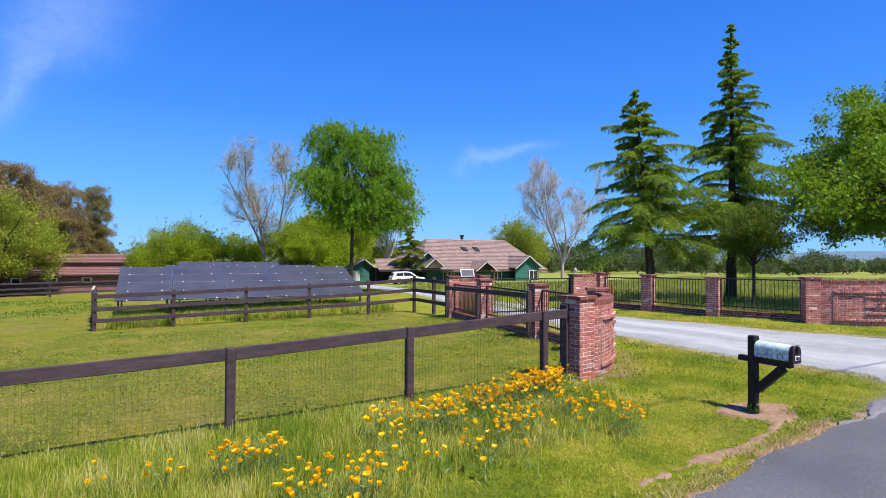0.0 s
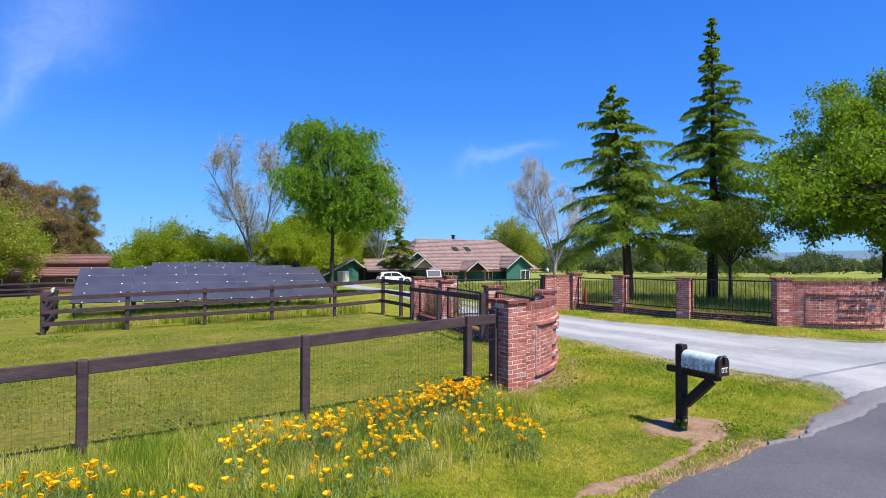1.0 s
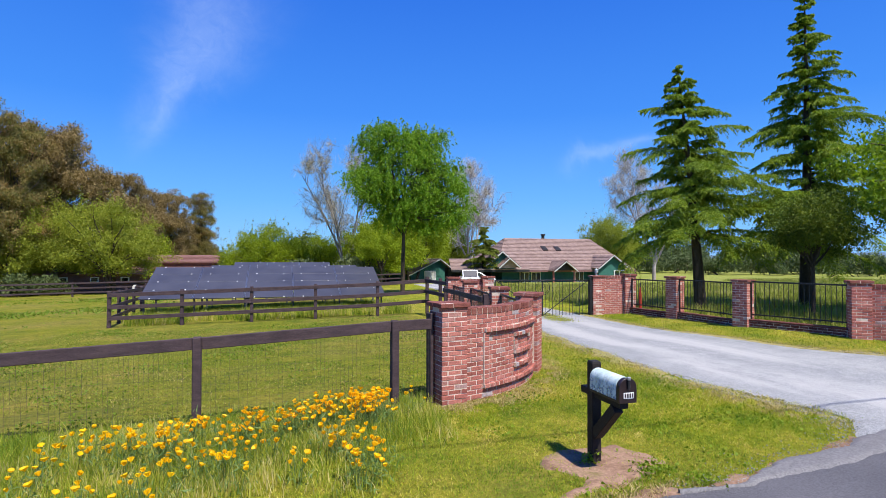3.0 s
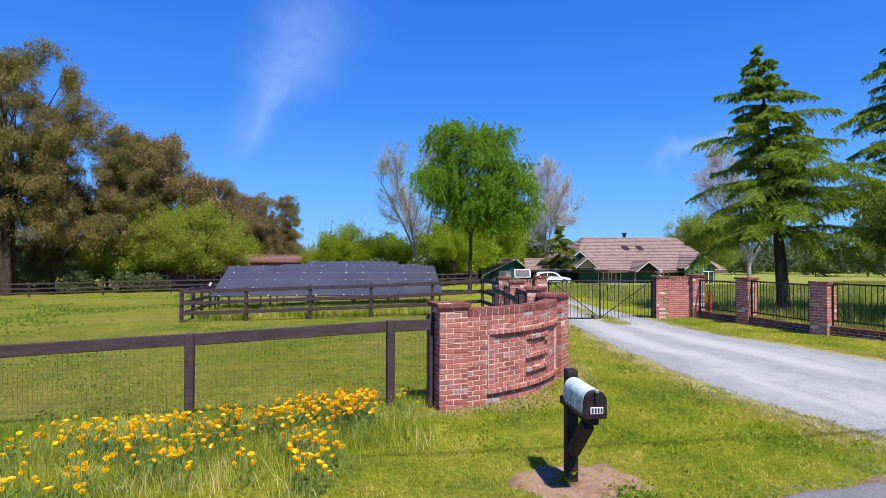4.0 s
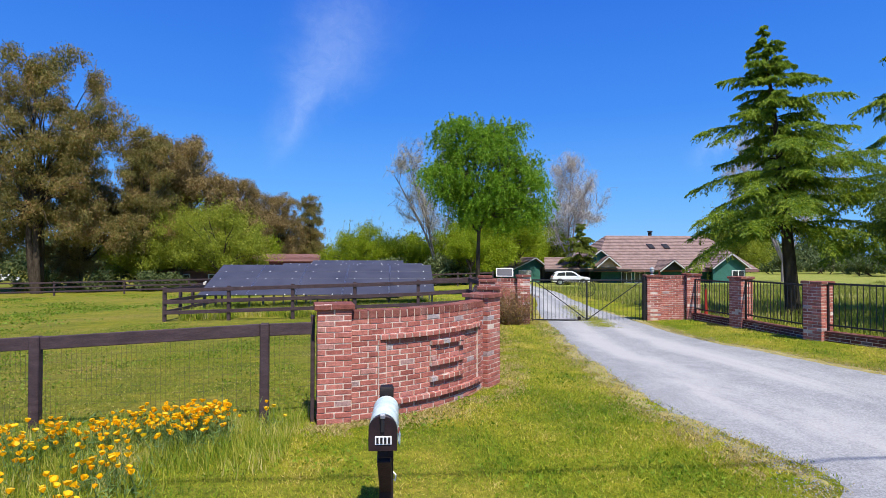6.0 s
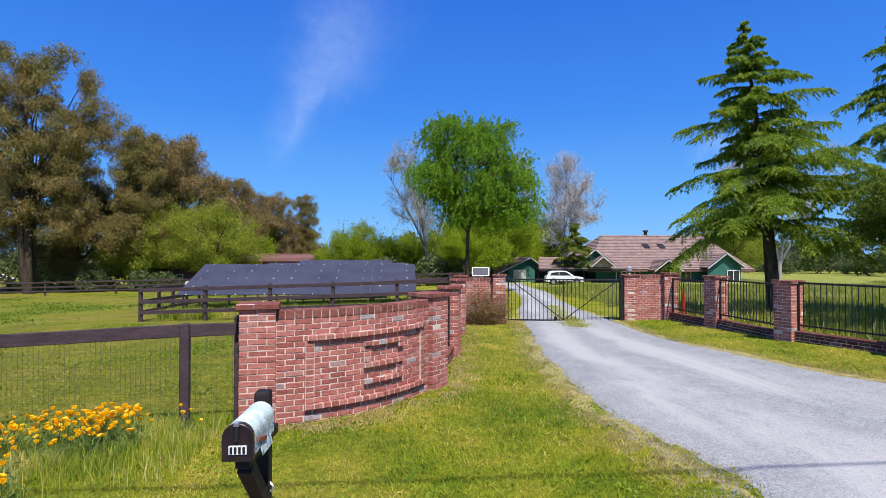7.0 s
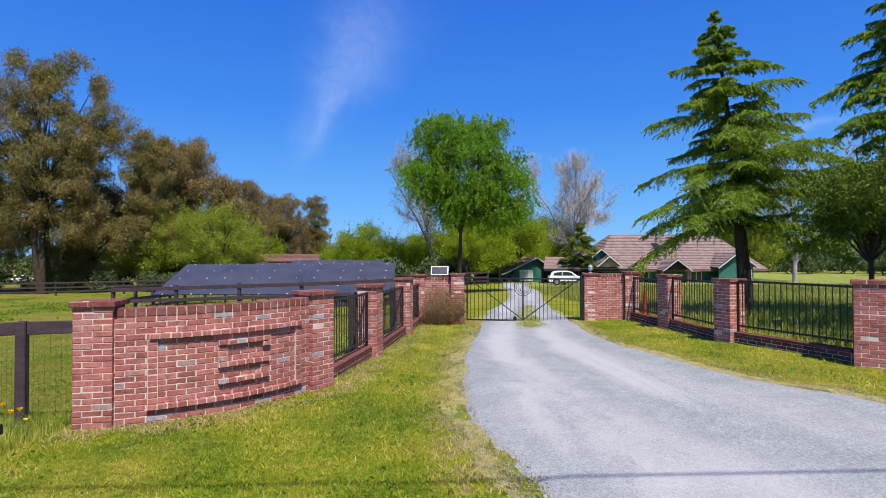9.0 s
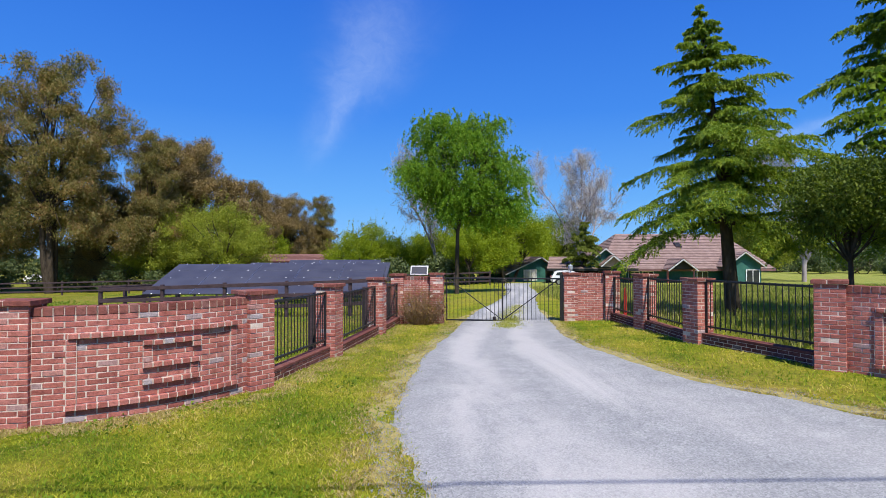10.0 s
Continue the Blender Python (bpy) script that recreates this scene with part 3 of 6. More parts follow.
def wall_run(t, pts, courses, thick=0.2, relief=None, row_cap=True, z0=0.0, mat="brick"):
    """Brick courses along a line of points in the thing's own space; relief(s, k) gives how far a brick stands out."""
    P = [np.array(p, float) for p in pts]
    seg = [np.linalg.norm(b - a) for a, b in zip(P, P[1:])]
    total = sum(seg)

    def place(s):
        s = min(max(s, 0), total - 1e-6)
        for a, b, l in zip(P, P[1:], seg):
            if s <= l:
                d = (b - a) / l
                return a + d * s, math.atan2(d[1], d[0])
            s -= l
        d = (P[-1] - P[-2]) / seg[-1]
        return P[-1], math.atan2(d[1], d[0])

    core = Geo()
    N = max(2, int(total / 0.12))
    for i in range(N):
        (a, _), (b, w) = place(total * i / N), place(total * (i + 1) / N)
        c = (a + b) / 2
        core.box((0, 0, 0), (total / N + 0.004, thick - 0.009, courses * COURSE - 0.002), Matrix.Translation((c[0], c[1], z0 + courses * COURSE / 2)) @ Matrix.Rotation(w, 4, "Z"))
    part("mortar_core", core.mesh("core", M["mortar"]), t)
    unit = BL + JOINT
    count = int(round(total / unit))
    unit = total / count
    L = unit - JOINT
    for k in range(courses):
        z = z0 + k * COURSE + COURSE / 2
        off = 0.5 if k % 2 else 0.0
        for i in range(count + (1 if k % 2 else 0)):
            s0, s1 = max(0, (i - off) * unit), min(total, (i + 1 - off) * unit)
            if s1 - s0 < 0.05:
                continue
            (c, w) = place((s0 + s1) / 2)
            out = relief((s0 + s1) / 2 / total, k) if relief else 0.0
            me = chamfer_box((round(s1 - s0 - JOINT, 3), BW, BH), M[mat], 0.005)
            for side in (-1, 1):
                if side == 1 and relief and k < courses - 3:
                    continue
                n = np.array((math.sin(w), -math.cos(w))) * (-side)
                d = thick / 2 - BW / 2 + (out if side == -1 else 0) + min(max(jig(0.0018), -0.002), 0.004)
                part("brick", me, t, pose(c[0] + n[0] * d, c[1] + n[1] * d, z, 0, 0, math.degrees(w)))
    if row_cap:
        c2 = int(round(total / 0.103))
        me = chamfer_box((total / c2 - 0.009, thick + 0.015, 0.1), M["cap_brick"], 0.006)
        mo = Geo()
        for i in range(c2):
            c, w = place(total * (i + 0.5) / c2)
            part("cap_brick", me, t, pose(c[0], c[1], z0 + courses * COURSE + 0.05 + jig(), 0, 0, math.degrees(w)))
            mo.box((0, 0, 0), (total / c2, thick - 0.004, 0.088), pose(c[0], c[1], z0 + courses * COURSE + 0.044, 0, 0, math.degrees(w)))
        part("cap_mortar", mo.mesh("capm", M["mortar"]), t)


def arc_points(a, b, sag, n=24):
    a, b = np.array(a, float), np.array(b, float)
    c = np.linalg.norm(b - a)
    u = (b - a) / c
    nrm = np.array((u[1], -u[0]))
    R = (c * c / 4 + sag * sag) / (2 * sag)
    h = math.asin(c / 2 / R)
    mid = (a + b) / 2 + nrm * (sag - R)
    return [mid + R * (math.sin(h * (2 * i / n - 1)) * u + math.cos(h * (2 * i / n - 1)) * nrm) for i in range(n + 1)]


# The raised emblem in the sign walls: a frame with a broken square inside it, all in headers that stand proud.
# Each row: first and last course, start and end along the wall, how far it stands out.
EMBLEM = [(15, 15, 0.14, 0.91, 0.055), (3, 3, 0.13, 0.91, 0.05), (4, 14, 0.13, 0.175, 0.028), (4, 14, 0.87, 0.91, 0.028),
          (13, 13, 0.43, 0.70, 0.05), (12, 12, 0.655, 0.70, 0.05), (10, 12, 0.43, 0.475, 0.022), (9, 9, 0.43, 0.69, 0.05),
          (7, 8, 0.645, 0.69, 0.022), (6, 6, 0.43, 0.69, 0.05)]


def sign_wall(a, b, sag, courses, flip, label):
    x, y = (a[0] + b[0]) / 2, (a[1] + b[1]) / 2
    z = min(ground_z(*a), ground_z(*b)) - 0.05
    t = thing("sign_wall", pose(x, y, z), label, "brick wall", "curved sign walls")
    pts = [np.array((p[0] - x, p[1] - y)) for p in arc_points(a, b, sag, 60)]
    wall_run(t, pts[::2], courses, 0.2)
    backing = Geo()
    for k0, k1, s0, s1, out in EMBLEM:
        n = max(1, int(round((s1 - s0) * 2.45 / 0.103)))
        for k in range(k0, k1 + 1):
            for i in range(n):
                s = (s0 + (s1 - s0) * (i + 0.5) / n) * 60
                j = min(int(s), 59)
                c = pts[j] + (pts[j + 1] - pts[j]) * (s - j)
                d = pts[j + 1] - pts[j]
                w = math.atan2(d[1], d[0])
                q = 0.1 - 0.046 + out + min(max(jig(0.002), -0.0025), 0.004)
                backing.box((0, 0, 0), (0.106, out, BH + (JOINT if k < k1 else -0.004)), pose(c[0] + math.sin(w) * (0.094 + out / 2), c[1] - math.cos(w) * (0.094 + out / 2), k * COURSE + COURSE / 2, 0, 0, math.degrees(w)))
                part("header_brick", chamfer_box((0.093, 0.092, BH), M["brick"], 0.005), t, pose(c[0] + math.sin(w) * q, c[1] - math.cos(w) * q, k * COURSE + COURSE / 2 + jig(0.002), 0, 0, math.degrees(w)))
    part("relief_mortar", backing.mesh("relief", M["mortar"]), t)
    return t


def plain_wall(a, b, courses, label):
    x, y = (a[0] + b[0]) / 2, (a[1] + b[1]) / 2
    z = min(ground_z(*a), ground_z(*b)) - 0.05
    t = thing("gate_wall", pose(x, y, z), label, "brick wall", "gate walls")
    wall_run(t, [(a[0] - x, a[1] - y), (b[0] - x, b[1] - y)], courses, 0.2)
    return t


P1, P2, P3, P4, P5A, P5 = (6.42, 7.14), (8.51, 8.87), (9.06, 11.62), (9.60, 15.2), (9.96, 18.02), (11.18, 17.82)
P6, P6B, P8, P7, PR, PR2 = (15.15, 17.08), (16.28, 16.78), (16.35, 14.42), (16.37, 11.73), (17.17, 9.17), (19.62, 7.55)


def iron_panel(a, b, name="iron_fence_panel"):
    """Black picket panel over a low brick kerb, between two pillars."""
    a, b = np.array(a), np.array(b)
    L = np.linalg.norm(b - a) - 0.42
    yaw = math.degrees(math.atan2(b[1] - a[1], b[0] - a[0]))
    c = (a + b) / 2
    z = ground_z(c[0], c[1])
    kerb = thing("brick_kerb", pose(c[0], c[1], z - 0.06, 0, 0, yaw), "low brick kerb under a black iron fence panel", "kerb", "fence kerbs")
    wall_run(kerb, [(-L / 2, 0), (L / 2, 0)], 3, 0.2, None, False, 0.0, "kerb_brick")
    core = chamfer_box((L, 0.21, 0.05), M["kerb_brick"], 0.006)
    part("kerb_cap", core, kerb, pose(0, 0, 3 * COURSE + 0.027))
    t = thing(name, pose(c[0], c[1], z, 0, 0, yaw), "black iron picket fence panel between brick pillars", "fence panel", "iron fence panels")
    z0, z1 = 0.27, 1.24
    for zz, h in ((z0 + 0.05, 0.035), (z1 - 0.03, 0.04)):
        part("rail", chamfer_box((L + 0.02, 0.035, h), M["iron"], 0.004), t, pose(0, 0, zz))
    n = int(L / 0.118)
    for i in range(n + 1):
        part("picket", chamfer_box((0.0145, 0.0145, z1 - z0), M["iron"], 0.002), t, pose(-L / 2 + L * i / n, 0, (z0 + z1) / 2))
    for s in (-1, 1):
        part("end_post", chamfer_box((0.04, 0.04, z1 - 0.18), M["iron"], 0.004), t, pose(s * (L / 2 - 0.01), 0, (z1 + 0.18) / 2))


def build_gateway():
    for p, yaw, top in ((P1, 10, 1.385), (P2, 52, 1.38), (P3, 76, 1.33), (P4, 80, 1.36), (P5A, -8, 1.36), (P5, -8, 1.36)):
        pillar(*p, yaw, top=top)
    for p, yaw, top in ((P6, -10, 1.42), (P6B, -10, 1.42), (P8, 14, 1.44), (P7, 19, 1.47), (PR, -38, 1.53), (PR2, -12, 1.53)):
        pillar(*p, yaw, top=top)
    sign_wall((6.61, 7.13), (8.40, 8.70), 0.26, 19, False, "curved red brick wall with a raised brick emblem in a raised frame")
    sign_wall((17.33, 9.03), (19.42, 7.60), 0.24, 19, False, "curved red brick wall with a raised brick emblem, dappled by tree shade")
    plain_wall((10.16, 17.99), (10.98, 17.87), 21, "red brick wall joining two gate pillars, with a dry bush before it")
    plain_wall((15.35, 17.03), (16.08, 16.84), 20, "red brick wall joining two gate pillars")
    for a, b in ((P2, P3), (P3, P4), (P4, P5A), (P6B, P8), (P8, P7), (P7, PR)):
        iron_panel(a, b)


def build_gate():
    a, b = np.array((11.45, 17.78)), np.array((14.88, 17.12))
    L = np.linalg.norm(b - a)
    yaw = math.degrees(math.atan2(b[1] - a[1], b[0] - a[0]))
    z = ground_z(*a)
    t = thing("driveway_gate", pose(a[0], a[1], z, 0, 0, yaw), "closed black iron picket gate with crossed braces and a round emblem", "gate")
    z0, z1 = 0.07, 1.40
    for zz in (z0 + 0.03, z1 - 0.02):
        part("rail", chamfer_box((L, 0.04, 0.045), M["iron"], 0.004), t, pose(L / 2, 0, zz))
    for x in (0.02, L / 2, L - 0.02):
        part("stile", chamfer_box((0.045, 0.045, z1 - z0), M["iron"], 0.004), t, pose(x, 0, (z0 + z1) / 2))
    n = 28
    for i in range(1, n):
        if i != n // 2:
            part("picket", chamfer_box((0.015, 0.015, z1 - z0 - 0.04), M["iron"], 0.002), t, pose(L * i / n, 0, (z0 + z1) / 2))
    for x0, x1 in ((0.1, L / 2), (L - 0.1, L / 2)):
        beam("brace", (x0, -0.025, z1 - 0.05), (x1, -0.025, z0 + 0.05), 0.02, 0.028, M["iron"], t)
    ring = Geo()
    pts = [(L / 2 + 0.26 * math.cos(w), -0.035, 1.12 + 0.26 * math.sin(w)) for w in np.linspace(0, 2 * math.pi, 33)]
    ring.tube(pts, 0.009, 6)
    pts = [(L / 2 + 0.20 * math.cos(w), -0.035, 1.12 + 0.20 * math.sin(w)) for w in np.linspace(0, 2 * math.pi, 33)]
    ring.tube(pts, 0.006, 6)
    part("emblem_ring", ring.mesh("ring", M["iron"]), t)
    curl = Geo()
    for s in (-1, 1):
        pts = [(L / 2 + s * (0.075 * math.cos(w)), -0.035, 1.12 + s * (0.075 + 0.075 * math.sin(w))) for w in np.linspace(-math.pi / 2, math.pi * 0.9, 14)]
        curl.tube(pts, 0.008, 6)
    part("emblem_scroll", curl.mesh("curl", M["iron"]), t)
    part("latch_box", chamfer_box((0.1, 0.08, 0.12), M["black_wood"], 0.008), t, pose(1.5, -0.04, 0.16))
    post = thing("gate_post", pose(14.86, 17.0, ground_z(14.8, 17.0)), "black steel gate stop post beside a brick pillar", "post")
    part("shaft", chamfer_box((0.09, 0.09, 1.36), M["iron"], 0.006), post, pose(0, 0, 0.68))


build_gateway()
build_gate()


# ---- wooden fences ----
def board_fence(pts, heights, rails, post_h, label, group, post=0.11, board=(0.04, 0.14), mesh=False):
    """Posts with boards between them; every span is one thing with its post and boards."""
    for i, (a, b) in enumerate(zip(pts, pts[1:])):
        za, zb = heights(*a), heights(*b)
        t = thing("board_fence_span", pose(a[0], a[1], za), label, "fence", group)
        part("post", chamfer_box((post, post, post_h + 0.3), M["wood"], 0.01), t, pose(0, 0, post_h / 2 - 0.15, 0, 0, math.degrees(math.atan2(b[1] - a[1], b[0] - a[0]))))
        d = np.array(b) - np.array(a)
        n = np.array((d[1], -d[0])) / np.linalg.norm(d) * (post / 2 + board[0] / 2 + 0.002)
        for r in rails:
            beam("board", (n[0], n[1], r), (d[0] + n[0], d[1] + n[1], zb - za + r), board[0], board[1], M["wood"], t)
        if i == len(pts) - 2:
            part("post", chamfer_box((post, post, post_h + 0.3), M["wood"], 0.01), t, pose(d[0], d[1], zb - za + post_h / 2 - 0.15, 0, 0, math.degrees(math.atan2(d[1], d[0]))))


def road_fence():
    pts = [(-6.4, 6.4), (-4.0, 6.52), (-1.6, 6.64), (0.81, 6.76), (3.15, 6.88), (5.62, 7.05), (6.18, 7.14)]
    tops = [0.80, 0.84, 0.89, 0.955, 1.05, 1.155, 1.16]
    for i in range(len(pts) - 1):
        (a, b), (za, zb) = pts[i:i + 2], tops[i:i + 2]
        g = ground_z(*a)
        t = thing("road_fence_span", pose(a[0], a[1], g), "dark brown post and single top board with wire mesh below", "fence", "fence along the road")
        d = np.array(b) - np.array(a)
        yaw = math.degrees(math.atan2(d[1], d[0]))
        part("post", chamfer_box((0.105, 0.105, za - g + 0.15), M["wood"], 0.012), t, pose(0, 0, (za - g) / 2 - 0.07, 0, 0, yaw))
        u = d / np.linalg.norm(d) * 0.054
        end = d - u if i < len(pts) - 2 else d
        beam("board", (u[0], u[1], za - g - 0.075), (end[0], end[1], zb - g - 0.075), 0.05, 0.145, M["wood"], t)
        if i == len(pts) - 2:
            part("post", chamfer_box((0.05, 0.16, 1.30), M["wood"], 0.01), t, pose(d[0] - 0.02, d[1] + 0.05, 0.62, 0, 0, yaw), "flat dark plank against the pillar")
        L = np.linalg.norm(d)
        w = Geo()
        wr = 0.0009
        nv = int(L / 0.052)
        up = zb - za
        for k in range(1, nv):
            s = k / nv
            x, y = d[0] * s, d[1] * s
            h = za - g - 0.15 + up * s
            w.box((x, y, h / 2), (2 * wr, 2 * wr, h))
        for k in range(11):
            z = 0.04 + k * 0.095
            if z < min(za, zb) - g - 0.15:
                w.tube([(0, 0, z), (d[0], d[1], z)], wr, 4)
        part("wire_mesh", w.mesh("wires", M["wire"]), t, label="thin rusty woven wire mesh", kind="stuff")


B = [(-1.83, 22.15), (0.61, 22.02), (3.08, 21.8), (5.46, 21.7), (7.90, 21.55), (9.93, 21.4)]


def rail_base(x, y):
    """Height from which the boards of the front paddock fence are set out."""
    return float(np.interp(x, [-1.9, 0.6, 3.1, 5.5, 7.9, 9.9], [-0.585, -0.505, -0.42, -0.35, -0.265, -0.13]))


road_fence()
board_fence(B, rail_base, (0.36, 0.76, 1.20), 1.32, "dark brown three-board paddock fence before solar panels", "paddock fence", 0.12)
board_fence([(9.93, 21.4), (9.97, 19.6), (9.95, 18.3)], rail_base, (0.36, 0.76, 1.20), 1.36, "dark brown three-board paddock fence meeting the gateway", "paddock fence", 0.12)
board_fence([(-1.83, 22.15), (-2.0, 24.1), (-2.2, 26.0), (-2.37, 28.0), (-2.5, 30.0)], ground_z, (0.36, 0.76, 1.20), 1.32, "dark brown three-board paddock fence beside solar panels", "paddock fence", 0.12)
board_fence([(9.66, 17.9), (9.30, 15.1), (8.72, 11.6)], ground_z, (1.12,), 1.25, "dark brown rail on posts behind brick pillars", "paddock fence", 0.12)
board_fence([(-44, 50), (-38, 52), (-32, 54), (-26, 55.5), (-20, 56.5), (-14, 57), (-8, 57), (-2.5, 56.6), (2, 56.5), (6, 56.5), (9.5, 56.0), (13, 55.5), (16.5, 55.0)], ground_z, (0.4, 0.8, 1.25), 1.4, "dark weathered board fence at the back of the paddock", "far paddock fence", 0.14)


# ---- solar arrays ----
def solar_array(x0, x1, y0, z0, y1, z1, nx, ny, label):
    t = thing("solar_array", pose((x0 + x1) / 2, y0, ground_z((x0 + x1) / 2, y0)), label, "solar array", "solar arrays")
    inv = t.matrix_basis.inverted()
    dx, sl = (x1 - x0) / nx, math.hypot(y1 - y0, z1 - z0)
    ang = math.degrees(math.atan2(z1 - z0, y1 - y0))
    dy = sl / ny
    pm = chamfer_box((dx - 0.012, dy - 0.012, 0.04), M["solar"], 0.004)
    fm = chamfer_box((0.05, 0.055, 0.03), M["white"], 0.004)
    sm = chamfer_box((0.011, sl - 0.02, 0.02), M["alu"], 0.002)
    R = pose(0, 0, 0, ang)
    for i in range(nx):
        for j in range(ny):
            c = Matrix.Translation((x0 + dx * (i + 0.5), y0, z0)) @ R @ Matrix.Translation((0, dy * (j + 0.5), 0))
            part("panel", pm, t, inv @ c)
        for j in range(ny + 1):
            for q in (0.2, 0.8):
                part("clamp", fm, t, inv @ (Matrix.Translation((x0 + dx * (i + q), y0, z0)) @ R @ Matrix.Translation((0, min(max(dy * j, 0.03), sl - 0.03), 0.02))))
        if i:
            for q in (-0.022, 0.022):
                part("seam", sm, t, inv @ (Matrix.Translation((x0 + dx * i + q, y0, z0)) @ R @ Matrix.Translation((0, sl / 2, 0.013))), "thin pale edge strip")
    for k in (0.15, 0.85):
        y, z = y0 + (y1 - y0) * k, z0 + (z1 - z0) * k - 0.09
        beam("purlin", (x0, y, z), (x1, y, z), 0.06, 0.09, M["dull_steel"], t, inv)
        for i in range(nx + 1):
            x = min(max(x0 + dx * i, x0 + 0.1), x1 - 0.1)
            g = ground_z(x, y)
            beam("leg", (x, y, g - 0.1), (x, y, z), 0.07, 0.07, M["dull_steel"], t, inv)


solar_array(-1.36, 8.72, 24.2, 0.29, 27.6, 1.52, 5, 4, "dark blue tilted ground-mounted solar panels in long grass")
solar_array(0.45, 8.5, 29.3, 0.42, 32.6, 1.53, 4, 4, "second bank of dark solar panels behind the first")
solar_array(1.25, 7.4, 34.8, 0.48, 38.1, 1.66, 3, 4, "third bank of dark solar panels at the back")


# ---- mailbox ----
def mailbox():
    x, y = 7.13, 4.50
    t = thing("mailbox", pose(x, y, ground_z(x, y), 0, 0, -1), "rural mailbox with a pale flowered cover on a black wooden post", "mailbox")
    g = Geo().box((0, 0, 0.455), (0.1, 0.1, 1.05))
    g.add([(-0.05, -0.05, 0.98), (0.05, -0.05, 0.98), (0.05, 0.05, 0.98), (-0.05, 0.05, 0.98), (-0.044, -0.044, 0.997), (0.044, -0.044, 0.997), (0.044, 0.044, 0.997), (-0.044, 0.044, 0.997)],
          [(0, 1, 5, 4), (1, 2, 6, 5), (2, 3, 7, 6), (3, 0, 4, 7), (4, 5, 6, 7)])
    part("post", g.mesh("post", M["black_wood"], bevel=0.004), t)
    part("arm", chamfer_box((0.09, 0.70, 0.07), M["black_wood"], 0.006), t, pose(0.01, -0.15, 0.679))
    beam("brace", (0, -0.05, 0.28), (0, -0.40, 0.63), 0.09, 0.10, M["black_wood"], t)
    w, h, y0, y1 = 0.086, 0.135, -0.55, -0.06
    prof = [(-w, 0.715), (w, 0.715)] + [(w * math.cos(a), 0.715 + h + w * math.sin(a)) for a in np.linspace(0, math.pi, 13)]
    part("box_body", Geo().prism(prof, y0, y1).mesh("box", M["brown_metal"]), t)
    k = 1.05
    cov = [(w * k, 0.74)] + [(w * k * math.cos(a), 0.715 + h + w * k * math.sin(a)) for a in np.linspace(0, math.pi, 17)] + [(-w * k, 0.74)]
    inner = [(a * 0.965, 0.715 + (b - 0.715) * 0.985) for a, b in reversed(cov)]
    part("cover", Geo().prism(cov + inner, y0 + 0.035, y1 - 0.01).mesh("cover", M["cover"], smooth=False), t, label="pale mint cover with faded blue flowers")
    door = [(a * 1.06, 0.715 + (b - 0.715) * 1.02) for a, b in prof]
    d = part("door", Geo().prism(door, y0 - 0.02, y0 + 0.005).mesh("door", M["brown_metal"], bevel=0.004), t)
    part("pull", chamfer_box((0.024, 0.02, 0.09), M["iron"], 0.004), d, pose(0, y0 - 0.03, 0.885))
    part("pull_tip", chamfer_box((0.032, 0.03, 0.028), M["alu"], 0.004), d, pose(0, y0 - 0.03, 0.94))
    pl = part("plate", chamfer_box((0.106, 0.006, 0.054), M["white"], 0.002), d, pose(0.004, y0 - 0.024, 0.785))
    for i in range(4):
        part("bar", chamfer_box((0.015, 0.004, 0.040), M["iron"], 0.001), pl, pose(-0.037 + i * 0.0248, -0.0045, 0))
    part("flap", chamfer_box((0.008, 0.24, 0.07), M["cover"], 0.004), t, pose(0.096, -0.28, 0.72, 0, -14, 0), "loose hanging end of the flowered cover")
    part("flag", chamfer_box((0.008, 0.20, 0.03), M["red_dull"], 0.003), t, pose(0.098, -0.38, 0.79, -14, 0, 0), "faded red signal flag")
    part("hook", Geo().tube([(0.05, 0.0, 0.36), (0.07, -0.01, 0.34), (0.065, -0.02, 0.30), (0.055, -0.01, 0.31)], 0.006, 5).mesh("hook", M["alu"]), t)


def mat_cover():
    m, N, b, ob, pos, geo = material("flowered_vinyl", 0.5, 0, 0.4)
    n1 = N.noise(pos, 22.0, 5, 0.7, 0.8)
    n2 = N.noise(pos, 9.0, 3, 0.6)
    z = N.n("ShaderNodeSeparateXYZ", {0: pos})
    low = N.n("ShaderNodeMapRange", {0: z.outputs[2], 1: 0.93, 2: 0.78, 3: 0.15, 4: 1.0})
    f = N.math("MULTIPLY", N.ramp(n1, [(0.46, (0, 0, 0)), (0.56, (1, 1, 1))]).outputs[0], low)
    c = N.ramp(n2, [(0.35, (0.50, 0.62, 0.57)), (0.65, (0.70, 0.78, 0.73))])
    p = N.ramp(N.noise(pos, 30.0, 2), [(0.35, (0.10, 0.20, 0.05)), (0.5, (0.13, 0.20, 0.42)), (0.65, (0.50, 0.48, 0.10))])
    link(N, N.mix(f, c.outputs[0], p.outputs[0]), b.inputs["Base Color"])
    return m


M["cover"] = mat_cover()
M["red_dull"] = mat_plain("faded_red", (0.25, 0.06, 0.05), (0.35, 0.10, 0.08), 20, 0.6)
mailbox()


